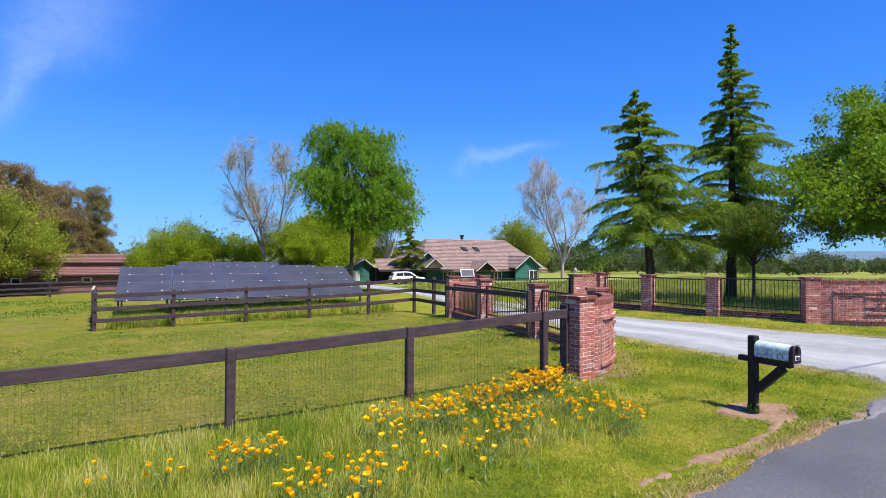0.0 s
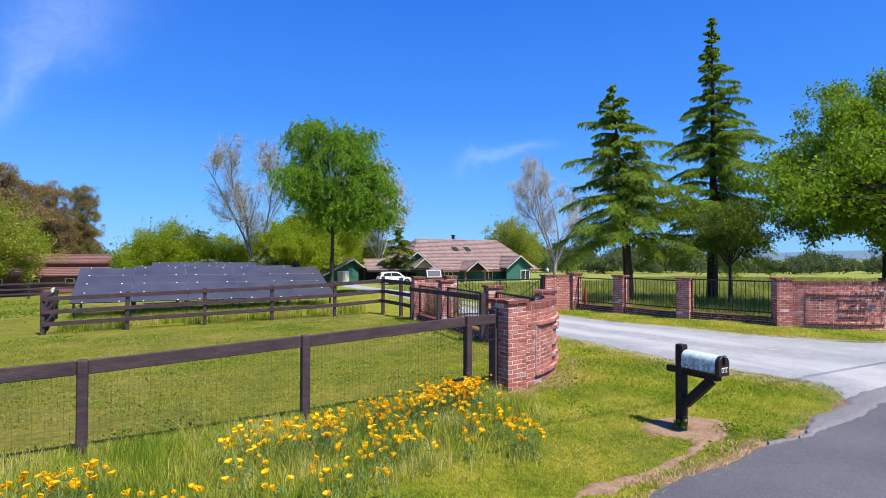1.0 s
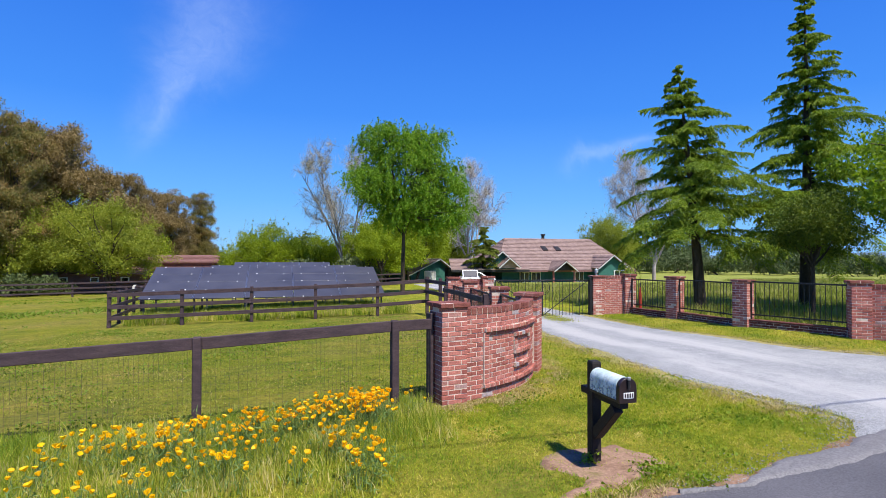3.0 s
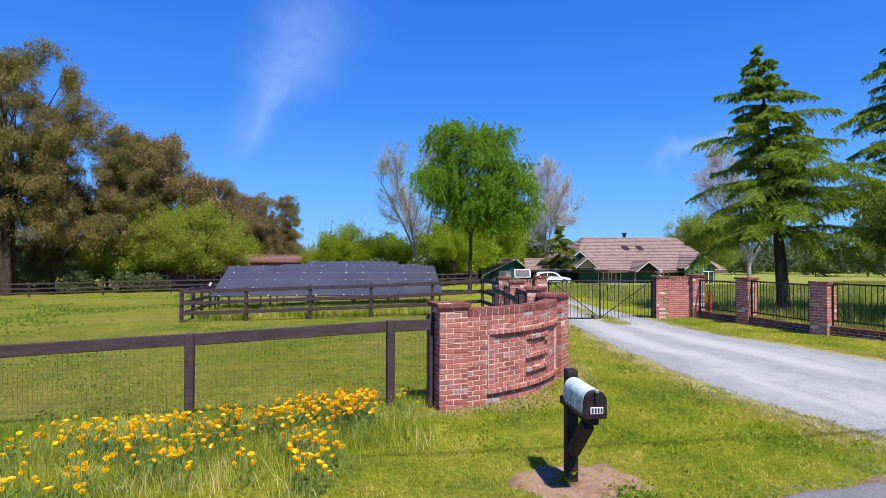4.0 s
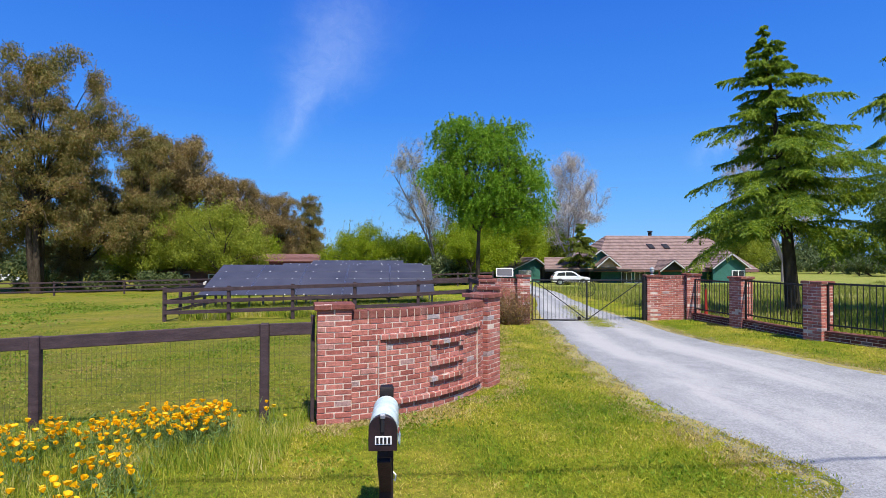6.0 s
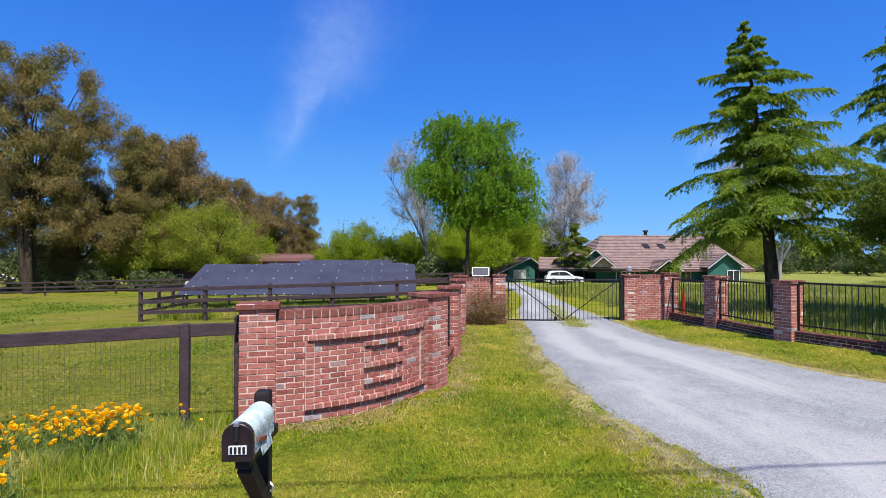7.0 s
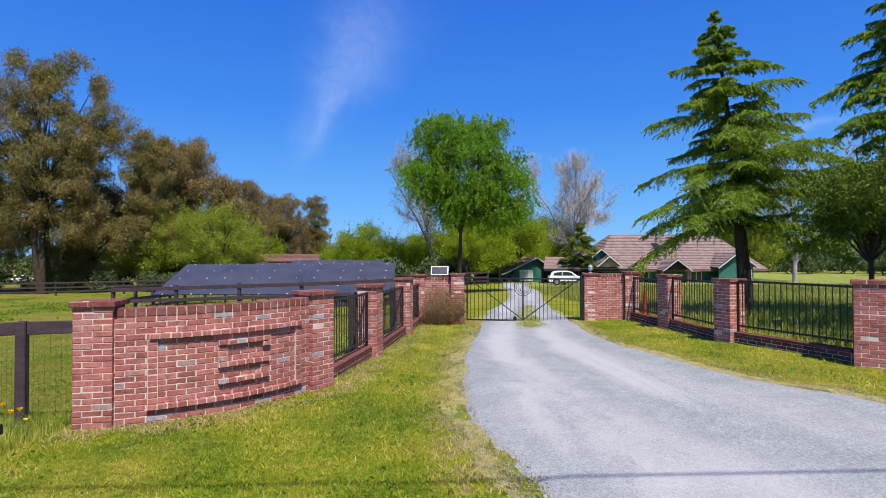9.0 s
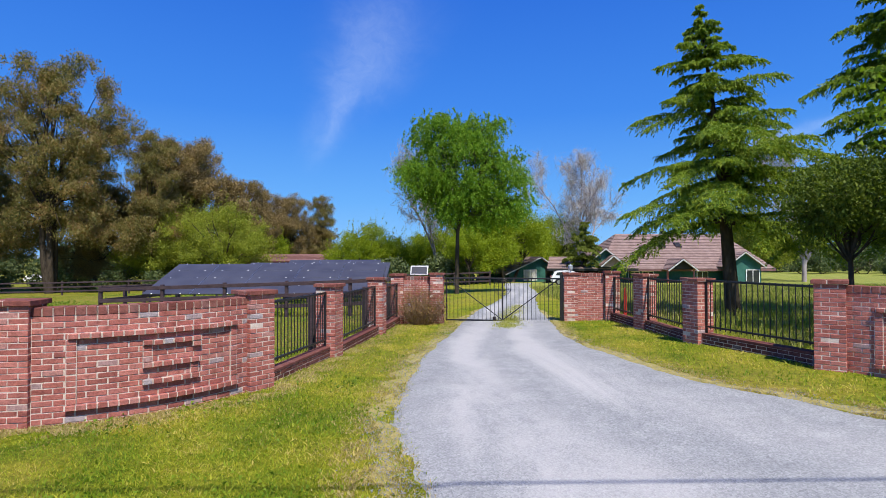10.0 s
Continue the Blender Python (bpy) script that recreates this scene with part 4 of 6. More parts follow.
# ---- gateway things ----
def lantern():
    x, y = P6[0], P6[1]
    t = thing("gate_lantern", pose(x, y, 1.383) @ Matrix.Scale(0.72, 4), "small pale grey lantern on a brick gate pillar", "lantern")
    part("base", Geo().tube([(0, 0, 0), (0, 0, 0.03)], [0.085, 0.07], 10).mesh("b", M["pewter"]), t)
    part("stem", Geo().tube([(0, 0, 0.03), (0, 0, 0.09)], [0.03, 0.025], 8).mesh("s", M["pewter"]), t)
    part("globe", Geo().tube([(0, 0, 0.09), (0, 0, 0.13), (0, 0, 0.23), (0, 0, 0.27)], [0.045, 0.085, 0.09, 0.06], 10).mesh("g", M["frost"], smooth=True), t)
    part("hood", Geo().tube([(0, 0, 0.26), (0, 0, 0.29), (0, 0, 0.33), (0, 0, 0.37)], [0.11, 0.09, 0.03, 0.008], 10).mesh("h", M["pewter"]), t)


def small_solar_box():
    t = thing("small_solar_panel", pose(10.62, 18.05, 1.268, 0, 0, -8), "small framed solar panel leaning on a brick wall top", "solar panel")
    part("frame", chamfer_box((0.56, 0.03, 0.30), M["white"], 0.006), t, pose(0, 0, 0.17, -22))
    part("cells", chamfer_box((0.49, 0.012, 0.235), M["solar"], 0.002), t, pose(0, -0.019, 0.178, -22))
    part("stand", chamfer_box((0.05, 0.16, 0.05), M["alu"], 0.004), t, pose(0, 0.09, 0.03))


M["rag"] = mat_plain("dirty_white_cloth", (0.45, 0.42, 0.36), (0.62, 0.60, 0.55), 20, 0.9)


def post_rag():
    x, y = -2.37, 28.0
    t = thing("white_rag", pose(x, y, ground_z(x, y) + 1.315), "crumpled white rag draped on a fence corner post", "rag")
    r = np.random.default_rng(2)
    g = Geo().tube([(0, 0, -0.28), (-0.03, -0.08, -0.12), (0, -0.02, 0.02), (0.03, 0.03, 0.12)], [0.03, 0.06, 0.07, 0.02], 9)
    g.v = [tuple(np.array(v) + r.normal(0, 0.018, 3)) for v in g.v]
    part("cloth", g.mesh("rag", M["rag"]), t)


M["parasol"] = mat_plain("sun_faded_red_cloth", (0.26, 0.02, 0.015), (0.42, 0.035, 0.02), 14, 0.85)


def red_pole():
    t = thing("closed_parasol", pose(16.55, 16.45, ground_z(16.55, 16.45)), "closed red garden parasol leaning inside the iron fence", "parasol")
    part("pole", Geo().tube([(0, 0, 0), (0.03, 0.05, 1.1)], 0.016, 8).mesh("p", M["iron"]), t)
    part("cloth", Geo().tube([(0.003, 0, 0.10), (0.01, 0.01, 0.25), (0.02, 0.03, 0.7), (0.03, 0.05, 0.98)], [0.055, 0.05, 0.042, 0.015], 9).mesh("c", M["parasol"]), t, label="folded red cloth")


M["pewter"] = mat_plain("pale_pewter", (0.30, 0.34, 0.36), (0.42, 0.46, 0.48), 20, 0.5, 0.3)
M["frost"] = mat_plain("frosted_glass", (0.30, 0.34, 0.35), (0.42, 0.46, 0.47), 10, 0.3)
lantern()
small_solar_box()
red_pole()
post_rag()


# ---- house, garage, barn ----
def tiled_slope(a, b, c, d, rows, mat, thick=0.05):
    """Roof slope a-b (eave) to d-c (ridge), one sheet stepped course by course."""
    a, b, c, d = (Vector(p) for p in (a, b, c, d))
    n = (b - a).cross(d - a).normalized()
    if n.z < 0:
        n = -n
    g = Geo()
    V, F = [a - n * thick, b - n * thick], []
    for k in range(rows):
        t0, t1 = k / rows, (k + 1) / rows
        V += [a.lerp(d, t0) + n * thick * 1.3, b.lerp(c, t0) + n * thick * 1.3, a.lerp(d, t1) + n * thick * 0.3, b.lerp(c, t1) + n * thick * 0.3]
    V += [d - n * thick, c - n * thick]
    m = len(V) // 2
    F = [(2 * i, 2 * i + 1, 2 * i + 3, 2 * i + 2) for i in range(m - 1)] + [(len(V) - 2, len(V) - 1, 1, 0)]
    g.add(V, F)
    return g.mesh("slope", mat)


def gable(t, x, half, peak, eave, y, depth, wall_mat, inv, floor):
    """A front-facing gable: wall, two tiled slopes and white rake boards."""
    o = 0.35
    w = Geo().prism([(x - half, floor), (x + half, floor), (x + half, eave), (x, peak - 0.12), (x - half, eave)], y, y + 0.2)
    part("gable_wall", w.mesh("gw", wall_mat), t, inv)
    sl = (peak - eave) / half
    for s in (-1, 1):
        e = (x + s * (half + o), eave - sl * o)
        part("gable_roof", tiled_slope((e[0], y - 0.5, e[1]), (e[0], y + depth, e[1]), (x, y + depth, peak), (x, y - 0.5, peak), 9, M["roof"]), t, inv)
        beam("rake_board", (x, y - 0.56, peak - 0.10), (e[0], y - 0.56, e[1] - 0.10), 0.05, 0.13, M["trim"], t, inv)


def house_window(t, x, y, z, w, h, inv, pane="glass"):
    f = part("window", chamfer_box((w, 0.10, h), M["white"], 0.01), t, inv @ pose(x, y, z))
    part("pane", chamfer_box((w / 2 - 0.12, 0.03, h - 0.16), M[pane], 0.004), f, pose(-w / 4 + 0.02, -0.045, 0))
    part("pane", chamfer_box((w / 2 - 0.12, 0.03, h - 0.16), M[pane], 0.004), f, pose(w / 4 - 0.02, -0.045, 0))


def house():
    fl = -1.35
    t = thing("house", pose(38, 66, fl), "single-storey green house with brown tiled roofs and white trim", "house")
    inv = t.matrix_basis.inverted()
    part("wall", Geo().box((39.4, 69.0, (fl + 0.5) / 2 - 0.2), (17.6, 13.0, 2.3)).mesh("hw", M["green_wall"]), t, inv)
    ez, rz, ry = 0.45, 4.68, 69.0
    x0, x1, y0, y1 = 29.3, 49.2, 61.4, 76.6
    part("roof", tiled_slope((x0, y0, ez), (x1, y0, ez), (47.0, ry, rz), (33.7, ry, rz), 22, M["roof"]), t, inv, "long brown tiled roof slope")
    part("roof", tiled_slope((x1, y1, ez), (x0, y1, ez), (33.7, ry, rz), (47.0, ry, rz), 22, M["roof"]), t, inv)
    part("roof", tiled_slope((x0, y1, ez), (x0, y0, ez), (33.7, ry, rz), (33.7, ry, rz), 22, M["roof"]), t, inv)
    part("roof", tiled_slope((x1, y0, ez), (x1, y1, ez), (47.0, ry, rz), (47.0, ry, rz), 22, M["roof"]), t, inv)
    part("fascia", chamfer_box((x1 - x0, 0.08, 0.22), M["barn_wall"], 0.01), t, inv @ pose((x0 + x1) / 2, y0 - 0.02, ez - 0.14))
    # carport wing
    part("wing_roof", tiled_slope((23.3, 60.4, 0.55), (33.4, 60.4, 0.55), (33.4, 65.5, 1.85), (24.6, 65.5, 1.85), 8, M["roof"]), t, inv, "low tiled carport roof")
    part("wing_fascia", chamfer_box((10.0, 0.1, 0.24), M["dark"], 0.01), t, inv @ pose(28.35, 60.42, 0.40))
    part("wing_back", Geo().box((27.6, 66.2, -0.4), (6.6, 0.2, 2.2)).mesh("wb", M["dark"]), t, inv)
    for x in (23.6, 29.0, 33.0):
        beam("carport_post", (x, 62.0, fl - 0.1), (x, 62.0, 0.75), 0.16, 0.16, M["dark"], t, inv)
    gable(t, 29.7, 1.75, 2.80, 1.40, 60.7, 6.5, M["green_wall"], inv, 0.55)
    gable(t, 30.35, 1.05, 2.02, 1.15, 60.0, 3.0, M["tan"], inv, 0.75)
    gable(t, 38.0, 1.30, 1.62, 0.65, 60.2, 3.5, M["dark"], inv, 0.45)
    for x in (36.55, 39.45):
        beam("porch_post", (x, 60.3, fl - 0.1), (x, 60.3, 0.6), 0.18, 0.18, M["brick"], t, inv)
    gable(t, 45.0, 1.95, 2.40, 0.95, 60.5, 5.5, M["green_wall"], inv, fl)
    house_window(t, 46.0, 60.42, -0.35, 1.5, 1.5, inv)
    for x in (33.6, 35.2, 41.4):
        house_window(t, x, 62.42, -0.45, 1.3, 1.3, inv)
    for x in (38.35, 40.3):
        z = ez + (rz - ez) * 0.64
        y = y0 + (ry - y0) * 0.64
        s = part("skylight", chamfer_box((0.75, 1.15, 0.16), M["brown_metal"], 0.02), t, inv @ pose(x, y, z + 0.08, math.degrees(math.atan2(rz - ez, ry - y0))))
        part("pane", chamfer_box((0.6, 1.0, 0.02), M["dark"], 0.004), s, pose(0, 0, 0.085))
    ch = part("chimney", Geo().tube([(39.7, 69.3, 4.4), (39.7, 69.3, 5.15)], 0.22, 10).mesh("ch", M["dark"]), t, inv)
    part("chimney_cap", Geo().tube([(39.7, 69.3, 5.15), (39.7, 69.3, 5.35)], [0.34, 0.30], 10).mesh("cc", M["dark"]), ch)


def garage():
    x, y = 23.0, 67.7
    fl = -1.65
    t = thing("garage", pose(x, y, fl, 0, 0, 24), "dark green gabled outbuilding with a white window and brown roof", "garage")
    H = Geo().prism([(-3.4, 0), (3.4, 0), (3.4, 1.95), (1.0, 3.38), (-3.4, 1.75)], 0, 7.5)
    part("wall", H.mesh("gw", M["green_wall"]), t)
    part("roof", tiled_slope((-4.2, -0.5, 1.45), (-4.2, 8.0, 1.45), (1.0, 8.0, 3.5), (1.0, -0.5, 3.5), 12, M["roof"]), t)
    part("roof", tiled_slope((4.2, -0.5, 1.55), (4.2, 8.0, 1.55), (1.0, 8.0, 3.5), (1.0, -0.5, 3.5), 8, M["roof"]), t)
    beam("rake_board", (1.0, -0.56, 3.42), (-4.2, -0.56, 1.37), 0.05, 0.14, M["trim"], t)
    beam("rake_board", (1.0, -0.56, 3.42), (4.2, -0.56, 1.47), 0.05, 0.14, M["trim"], t)
    house_window(t, -0.35, -0.03, 1.25, 1.9, 1.35, Matrix.Identity(4), "trim")


def barn():
    x, y = -11.6, 66.5
    fl = ground_z(x, y)
    t = thing("barn", pose(x, y, fl, 0, 0, 0) @ Matrix.Scale(1.12, 4), "long low maroon barn with small white windows", "barn")
    part("wall", Geo().box((0, 3, 0.9), (15, 6, 1.9)).mesh("bw", M["barn_wall"]), t)
    part("low_roof", tiled_slope((-7.9, -0.6, 1.75), (7.9, -0.6, 1.75), (7.9, 2.0, 2.45), (-7.9, 2.0, 2.45), 5, M["barn_roof"]), t)
    part("upper_wall", Geo().box((1.0, 4, 2.6), (13.0, 4, 0.9)).mesh("uw", M["barn_wall"]), t)
    part("upper_roof", tiled_slope((-5.8, 1.7, 2.85), (7.8, 1.7, 2.85), (7.8, 4.2, 3.65), (-5.8, 4.2, 3.65), 6, M["barn_roof"]), t)
    for i in range(5):
        wf = part("window", chamfer_box((0.75, 0.08, 0.5), M["white"], 0.01), t, pose(-5.6 + i * 2.6, -0.03, 1.25))
        part("pane", chamfer_box((0.55, 0.03, 0.34), M["glass"], 0.003), wf, pose(0, -0.03, 0))


M["tan"] = mat_plain("tan_shingles", (0.30, 0.22, 0.18), (0.40, 0.30, 0.26), 3, 0.9)
house()
garage()
barn()


# ---- cars ----
def suv(x, y, yaw, name="parked_suv", label="white sport utility car with dark windows parked by the house"):
    t = thing(name, on_ground(x, y, yaw) @ Matrix.Scale(0.85, 4), label, "car")
    arch = lambda c: [(c + 0.42 * math.cos(a), 0.34 + 0.42 * math.sin(a)) for a in np.linspace(math.pi, 0, 9)]
    sill = [(-2.15, 0.34)] + arch(-1.35) + arch(1.35) + [(2.12, 0.36)]
    body = sill + [(2.2, 0.55), (2.14, 0.78), (1.9, 0.93), (1.0, 1.04), (-2.02, 1.06), (-2.2, 0.98), (-2.24, 0.6)]
    part("body", Geo().prism(body, -0.9, 0.9).mesh("cb", M["car_paint"], bevel=0.04), t)
    top = [(-2.1, 1.05), (-1.88, 1.42), (-1.5, 1.60), (-0.6, 1.66), (0.1, 1.62), (0.42, 1.52), (1.12, 1.04)]
    part("cabin", Geo().prism(top, -0.76, 0.76).mesh("cc", M["car_paint"], bevel=0.05), t)
    part("underbody", chamfer_box((4.0, 1.6, 0.3), M["dark"], 0.02), t, pose(0, 0, 0.42))
    for y in (-0.775, 0.775):
        for g in ([(-1.72, 1.10), (-1.55, 1.42), (-0.72, 1.53), (-0.72, 1.10)], [(-0.64, 1.10), (-0.64, 1.54), (0.02, 1.52), (0.28, 1.42), (0.76, 1.10)]):
            part("side_glass", Geo().prism(g, y - 0.012, y + 0.012).mesh("sg", M["glass"]), t)
    for y in (-0.905, 0.905):
        part("side_trim", chamfer_box((1.75, 0.03, 0.10), M["dark"], 0.01), t, pose(0, y, 0.42))
        part("door_mirror", chamfer_box((0.16, 0.14, 0.12), M["car_paint"], 0.03), t, pose(0.72, y * 1.05, 1.10))
    part("rear_glass", Geo().prism([(-2.10, 1.10), (-2.06, 1.10), (-1.88, 1.44), (-1.92, 1.44)], -0.66, 0.66).mesh("rg", M["glass"]), t)
    part("windscreen", Geo().prism([(0.46, 1.50), (0.50, 1.50), (1.10, 1.07), (1.06, 1.07)], -0.68, 0.68).mesh("ws", M["glass"]), t)
    part("roof_rail", chamfer_box((1.6, 0.04, 0.05), M["dull_steel"], 0.01), t, pose(-0.7, -0.66, 1.67))
    for s in (-1, 1):
        part("tail_light", chamfer_box((0.08, 0.30, 0.16), M["red"], 0.02), t, pose(-2.17, s * 0.74, 0.94))
        part("headlight", chamfer_box((0.2, 0.26, 0.12), M["alu"], 0.02), t, pose(2.02, s * 0.72, 0.84))
        for xx in (-1.35, 1.35):
            w = part("wheel", Geo().tube([(xx, s * 0.70, 0.34), (xx, s * 0.92, 0.34)], 0.35, 22).mesh("w", M["rubber"]), t)
            part("rim", Geo().tube([(xx, s * 0.88, 0.34), (xx, s * 0.935, 0.34)], 0.23, 14).mesh("r", M["alu"]), w)


suv(24.4, 54.6, -8)
suv(-60.0, 99.0, 20, label="pale car parked beyond the far paddock fence")


# ---- trees ----
def leaf_mesh(name, C, size, mat, r, aspect=0.5, down=0.0, spread=1.0):
    """Small folded leaves at the points C; down tips them towards the ground."""
    n = len(C)
    d = r.normal(size=(n, 3)) * spread
    d[:, 2] -= down
    d /= np.linalg.norm(d, axis=1)[:, None] + 1e-9
    e = np.cross(d, r.normal(size=(n, 3)))
    e /= np.linalg.norm(e, axis=1)[:, None] + 1e-9
    s = (size * r.uniform(0.6, 1.4, n))[:, None]
    f = np.cross(d, e) * s * 0.25 * aspect
    V = np.stack([C - d * s * 0.5 - e * s * aspect * 0.35, C - d * s * 0.1 + e * s * aspect * 0.75 + f, C + d * s * 0.5], 1).reshape(-1, 3)
    return fast_mesh(name, V, np.arange(3 * n).reshape(-1, 3), mat)


def limb(g, a, b, r0, r1, r, sides=6, sag=0.0, bend=0.12, n=5):
    a, b = np.array(a, float), np.array(b, float)
    L = np.linalg.norm(b - a)
    k = r.normal(0, bend * L, 3)
    pts = [a + (b - a) * t + k * math.sin(math.pi * t) + np.array((0, 0, -sag * L * t * (t - 1) * -4 + 0)) for t in np.linspace(0, 1, n)]
    g.tube(pts, list(np.linspace(r0, r1, n)), sides, False)
    return pts


def broadleaf(name, h, trunk_r, fork, blobs, clumps, per, leaf, mat, bark, seed, droop=0.0, clump_r=0.55, aspect=0.5, limbs=26, lean=(0, 0), stems=1, shoots=0):
    """Trunk and limbs, and a crown of uneven leaf clumps round the given ellipsoids, with gaps between. Returns the two meshes."""
    r = np.random.default_rng(seed)
    vol = np.array([(b[3] * b[4] * b[5]) ** 0.8 for b in blobs])
    pick = r.choice(len(blobs), clumps, p=vol / vol.sum())
    u = r.normal(size=(clumps, 3))
    u /= np.linalg.norm(u, axis=1)[:, None]
    rad = r.uniform(0.12, 1.0, clumps) ** 0.45
    bl = np.array(blobs)[pick]
    C = bl[:, :3] + u * rad[:, None] * bl[:, 3:6] * (1 + 0.10 * np.clip(r.normal(size=(clumps, 1)), -1.5, 1.5))
    size = r.uniform(0.55, 1.35, clumps)
    w = size ** 2 / np.sum(size ** 2)
    own = r.choice(clumps, clumps * per, p=w)
    axis_w = r.normal(size=(clumps, 3)) + u * 0.9 + (0, 0, 0.5)
    axis_w /= np.linalg.norm(axis_w, axis=1)[:, None]
    g3 = np.clip(r.normal(size=(clumps * per, 3)), -1.5, 1.5) * 0.5
    g3 += axis_w[own] * np.clip(r.normal(0, 0.7, clumps * per), -1.1, 1.1)[:, None]
    P = C[own] + g3 * (1.0, 1.0, 0.7) * clump_r * size[own][:, None]
    if droop:
        P[:, 2] -= np.minimum(np.abs(r.normal(0, droop, len(P))), 2.2 * droop)
    if shoots:
        tops = C[np.argsort(-(C[:, 2] + r.normal(0, 0.8, clumps)))[:shoots]]
        k = 22
        t = r.uniform(0, 1, (shoots, k, 1))
        dirs = r.normal(0, 0.22, (shoots, 1, 3)) + np.array((0, 0, 1.0))
        S = tops[:, None] + dirs * t * r.uniform(0.6, 1.9, (shoots, 1, 1)) + r.normal(0, 0.06, (shoots, k, 3))
        P = np.concatenate([P, S.reshape(-1, 3)])
    P = P[P[:, 2] > 0.3]
    crown = leaf_mesh(name + "_crown", P, leaf, mat, r, aspect, 1.2 if droop else 0.25)
    g = Geo()
    for st in range(stems):
        ox, oy = (0, 0) if stems == 1 else r.normal(0, 0.35, 2)
        top = np.array((lean[0] + ox * 3, lean[1] + oy * 3, fork))
        limb(g, (ox, oy, -0.15), top, trunk_r, trunk_r * 0.62, r, 9, 0, 0.018, 6)
        ends = C[r.choice(clumps, min(limbs // stems, clumps), replace=False)]
        for e in ends:
            s = top + np.array((0, 0, -r.uniform(0, 0.35) * fork * 0.4))
            m = s + (e - s) * 0.5 + np.array((0, 0, 0.12 * np.linalg.norm(e - s)))
            limb(g, s, m, trunk_r * 0.42, trunk_r * 0.22, r, 5, 0, 0.06, 4)
            limb(g, m, e, trunk_r * 0.22, trunk_r * 0.06, r, 4, 0, 0.08, 4)
    return g.mesh(name + "_wood", bark, True), crown


def bare_wood(name, h, trunk_r, spread, bark, seed, depth=4, stems=4, fork=0.16):
    """A leafless tree: stems that part low down and rise in a vase, with branches along them and fine twigs; also gives points along the twigs."""
    r = np.random.default_rng(seed)
    g = Geo()
    tips = []
    up = np.array((0, 0, 1.0))

    def grow(p, d, L, rad, k):
        n = 7 if k == 1 else (5 if k < 4 else 3)
        side = r.normal(0, 1, 3)
        side[2] = 0
        pts = [p]
        v = d.copy()
        for i in range(n - 1):
            v = v + side * 0.05 + r.normal(0, 0.07, 3) + up * 0.09 * (1 if k < 3 else 0.4)
            v /= np.linalg.norm(v)
            pts.append(pts[-1] + v * L / (n - 1))
        g.tube(pts, [max(rad * (1 - 0.75 * i / (n - 1)), 0.011) for i in range(n)], 7 if k < 2 else (5 if k < 3 else 3), False)
        if k >= 3:
            tips.extend(pts[1:])
        if k >= depth:
            return
        for q in range((9, 8, 7, 5)[k - 1]):
            f = r.uniform(0.22, 1.0)
            i = min(int(f * (n - 1)), n - 2)
            o = pts[i] + (pts[i + 1] - pts[i]) * (f * (n - 1) - i)
            dd = (pts[i + 1] - pts[i]) / np.linalg.norm(pts[i + 1] - pts[i])
            w = dd + r.normal(0, spread, 3)
            w[2] += 0.12
            grow(o, w / np.linalg.norm(w), L * (1 - 0.45 * f) * r.uniform(0.38, 0.62), rad * 0.45 * (1 - 0.4 * f), k + 1)

    limb(g, (0, 0, -0.1), (0.05, 0, h * fork), trunk_r, trunk_r * 0.8, r, 8, 0, 0.02, 4)
    for q in range(stems):
        a = 2 * math.pi * q / stems + r.normal(0, 0.3)
        t = r.uniform(0.22, 0.62)
        d = np.array((math.cos(a) * t, math.sin(a) * t, 1.0))
        grow(np.array((0.05, 0, h * fork * r.uniform(0.75, 1.0))), d / np.linalg.norm(d), h * r.uniform(0.68, 0.84), trunk_r * 0.62, 1)
    return g.mesh(name, bark, True), np.array(tips)


def plant_tree(name, meshes, x, y, yaw, label, scale=1.0, group="", dz=0.0):
    t = thing(name, Matrix.Translation((x, y, ground_z(x, y) + dz)) @ Matrix.Rotation(radians(yaw), 4, "Z") @ Matrix.Scale(scale, 4), label, "tree", group)
    part("trunk", meshes[0], t)
    if meshes[1] is not None:
        part("crown", meshes[1], t)
    return t


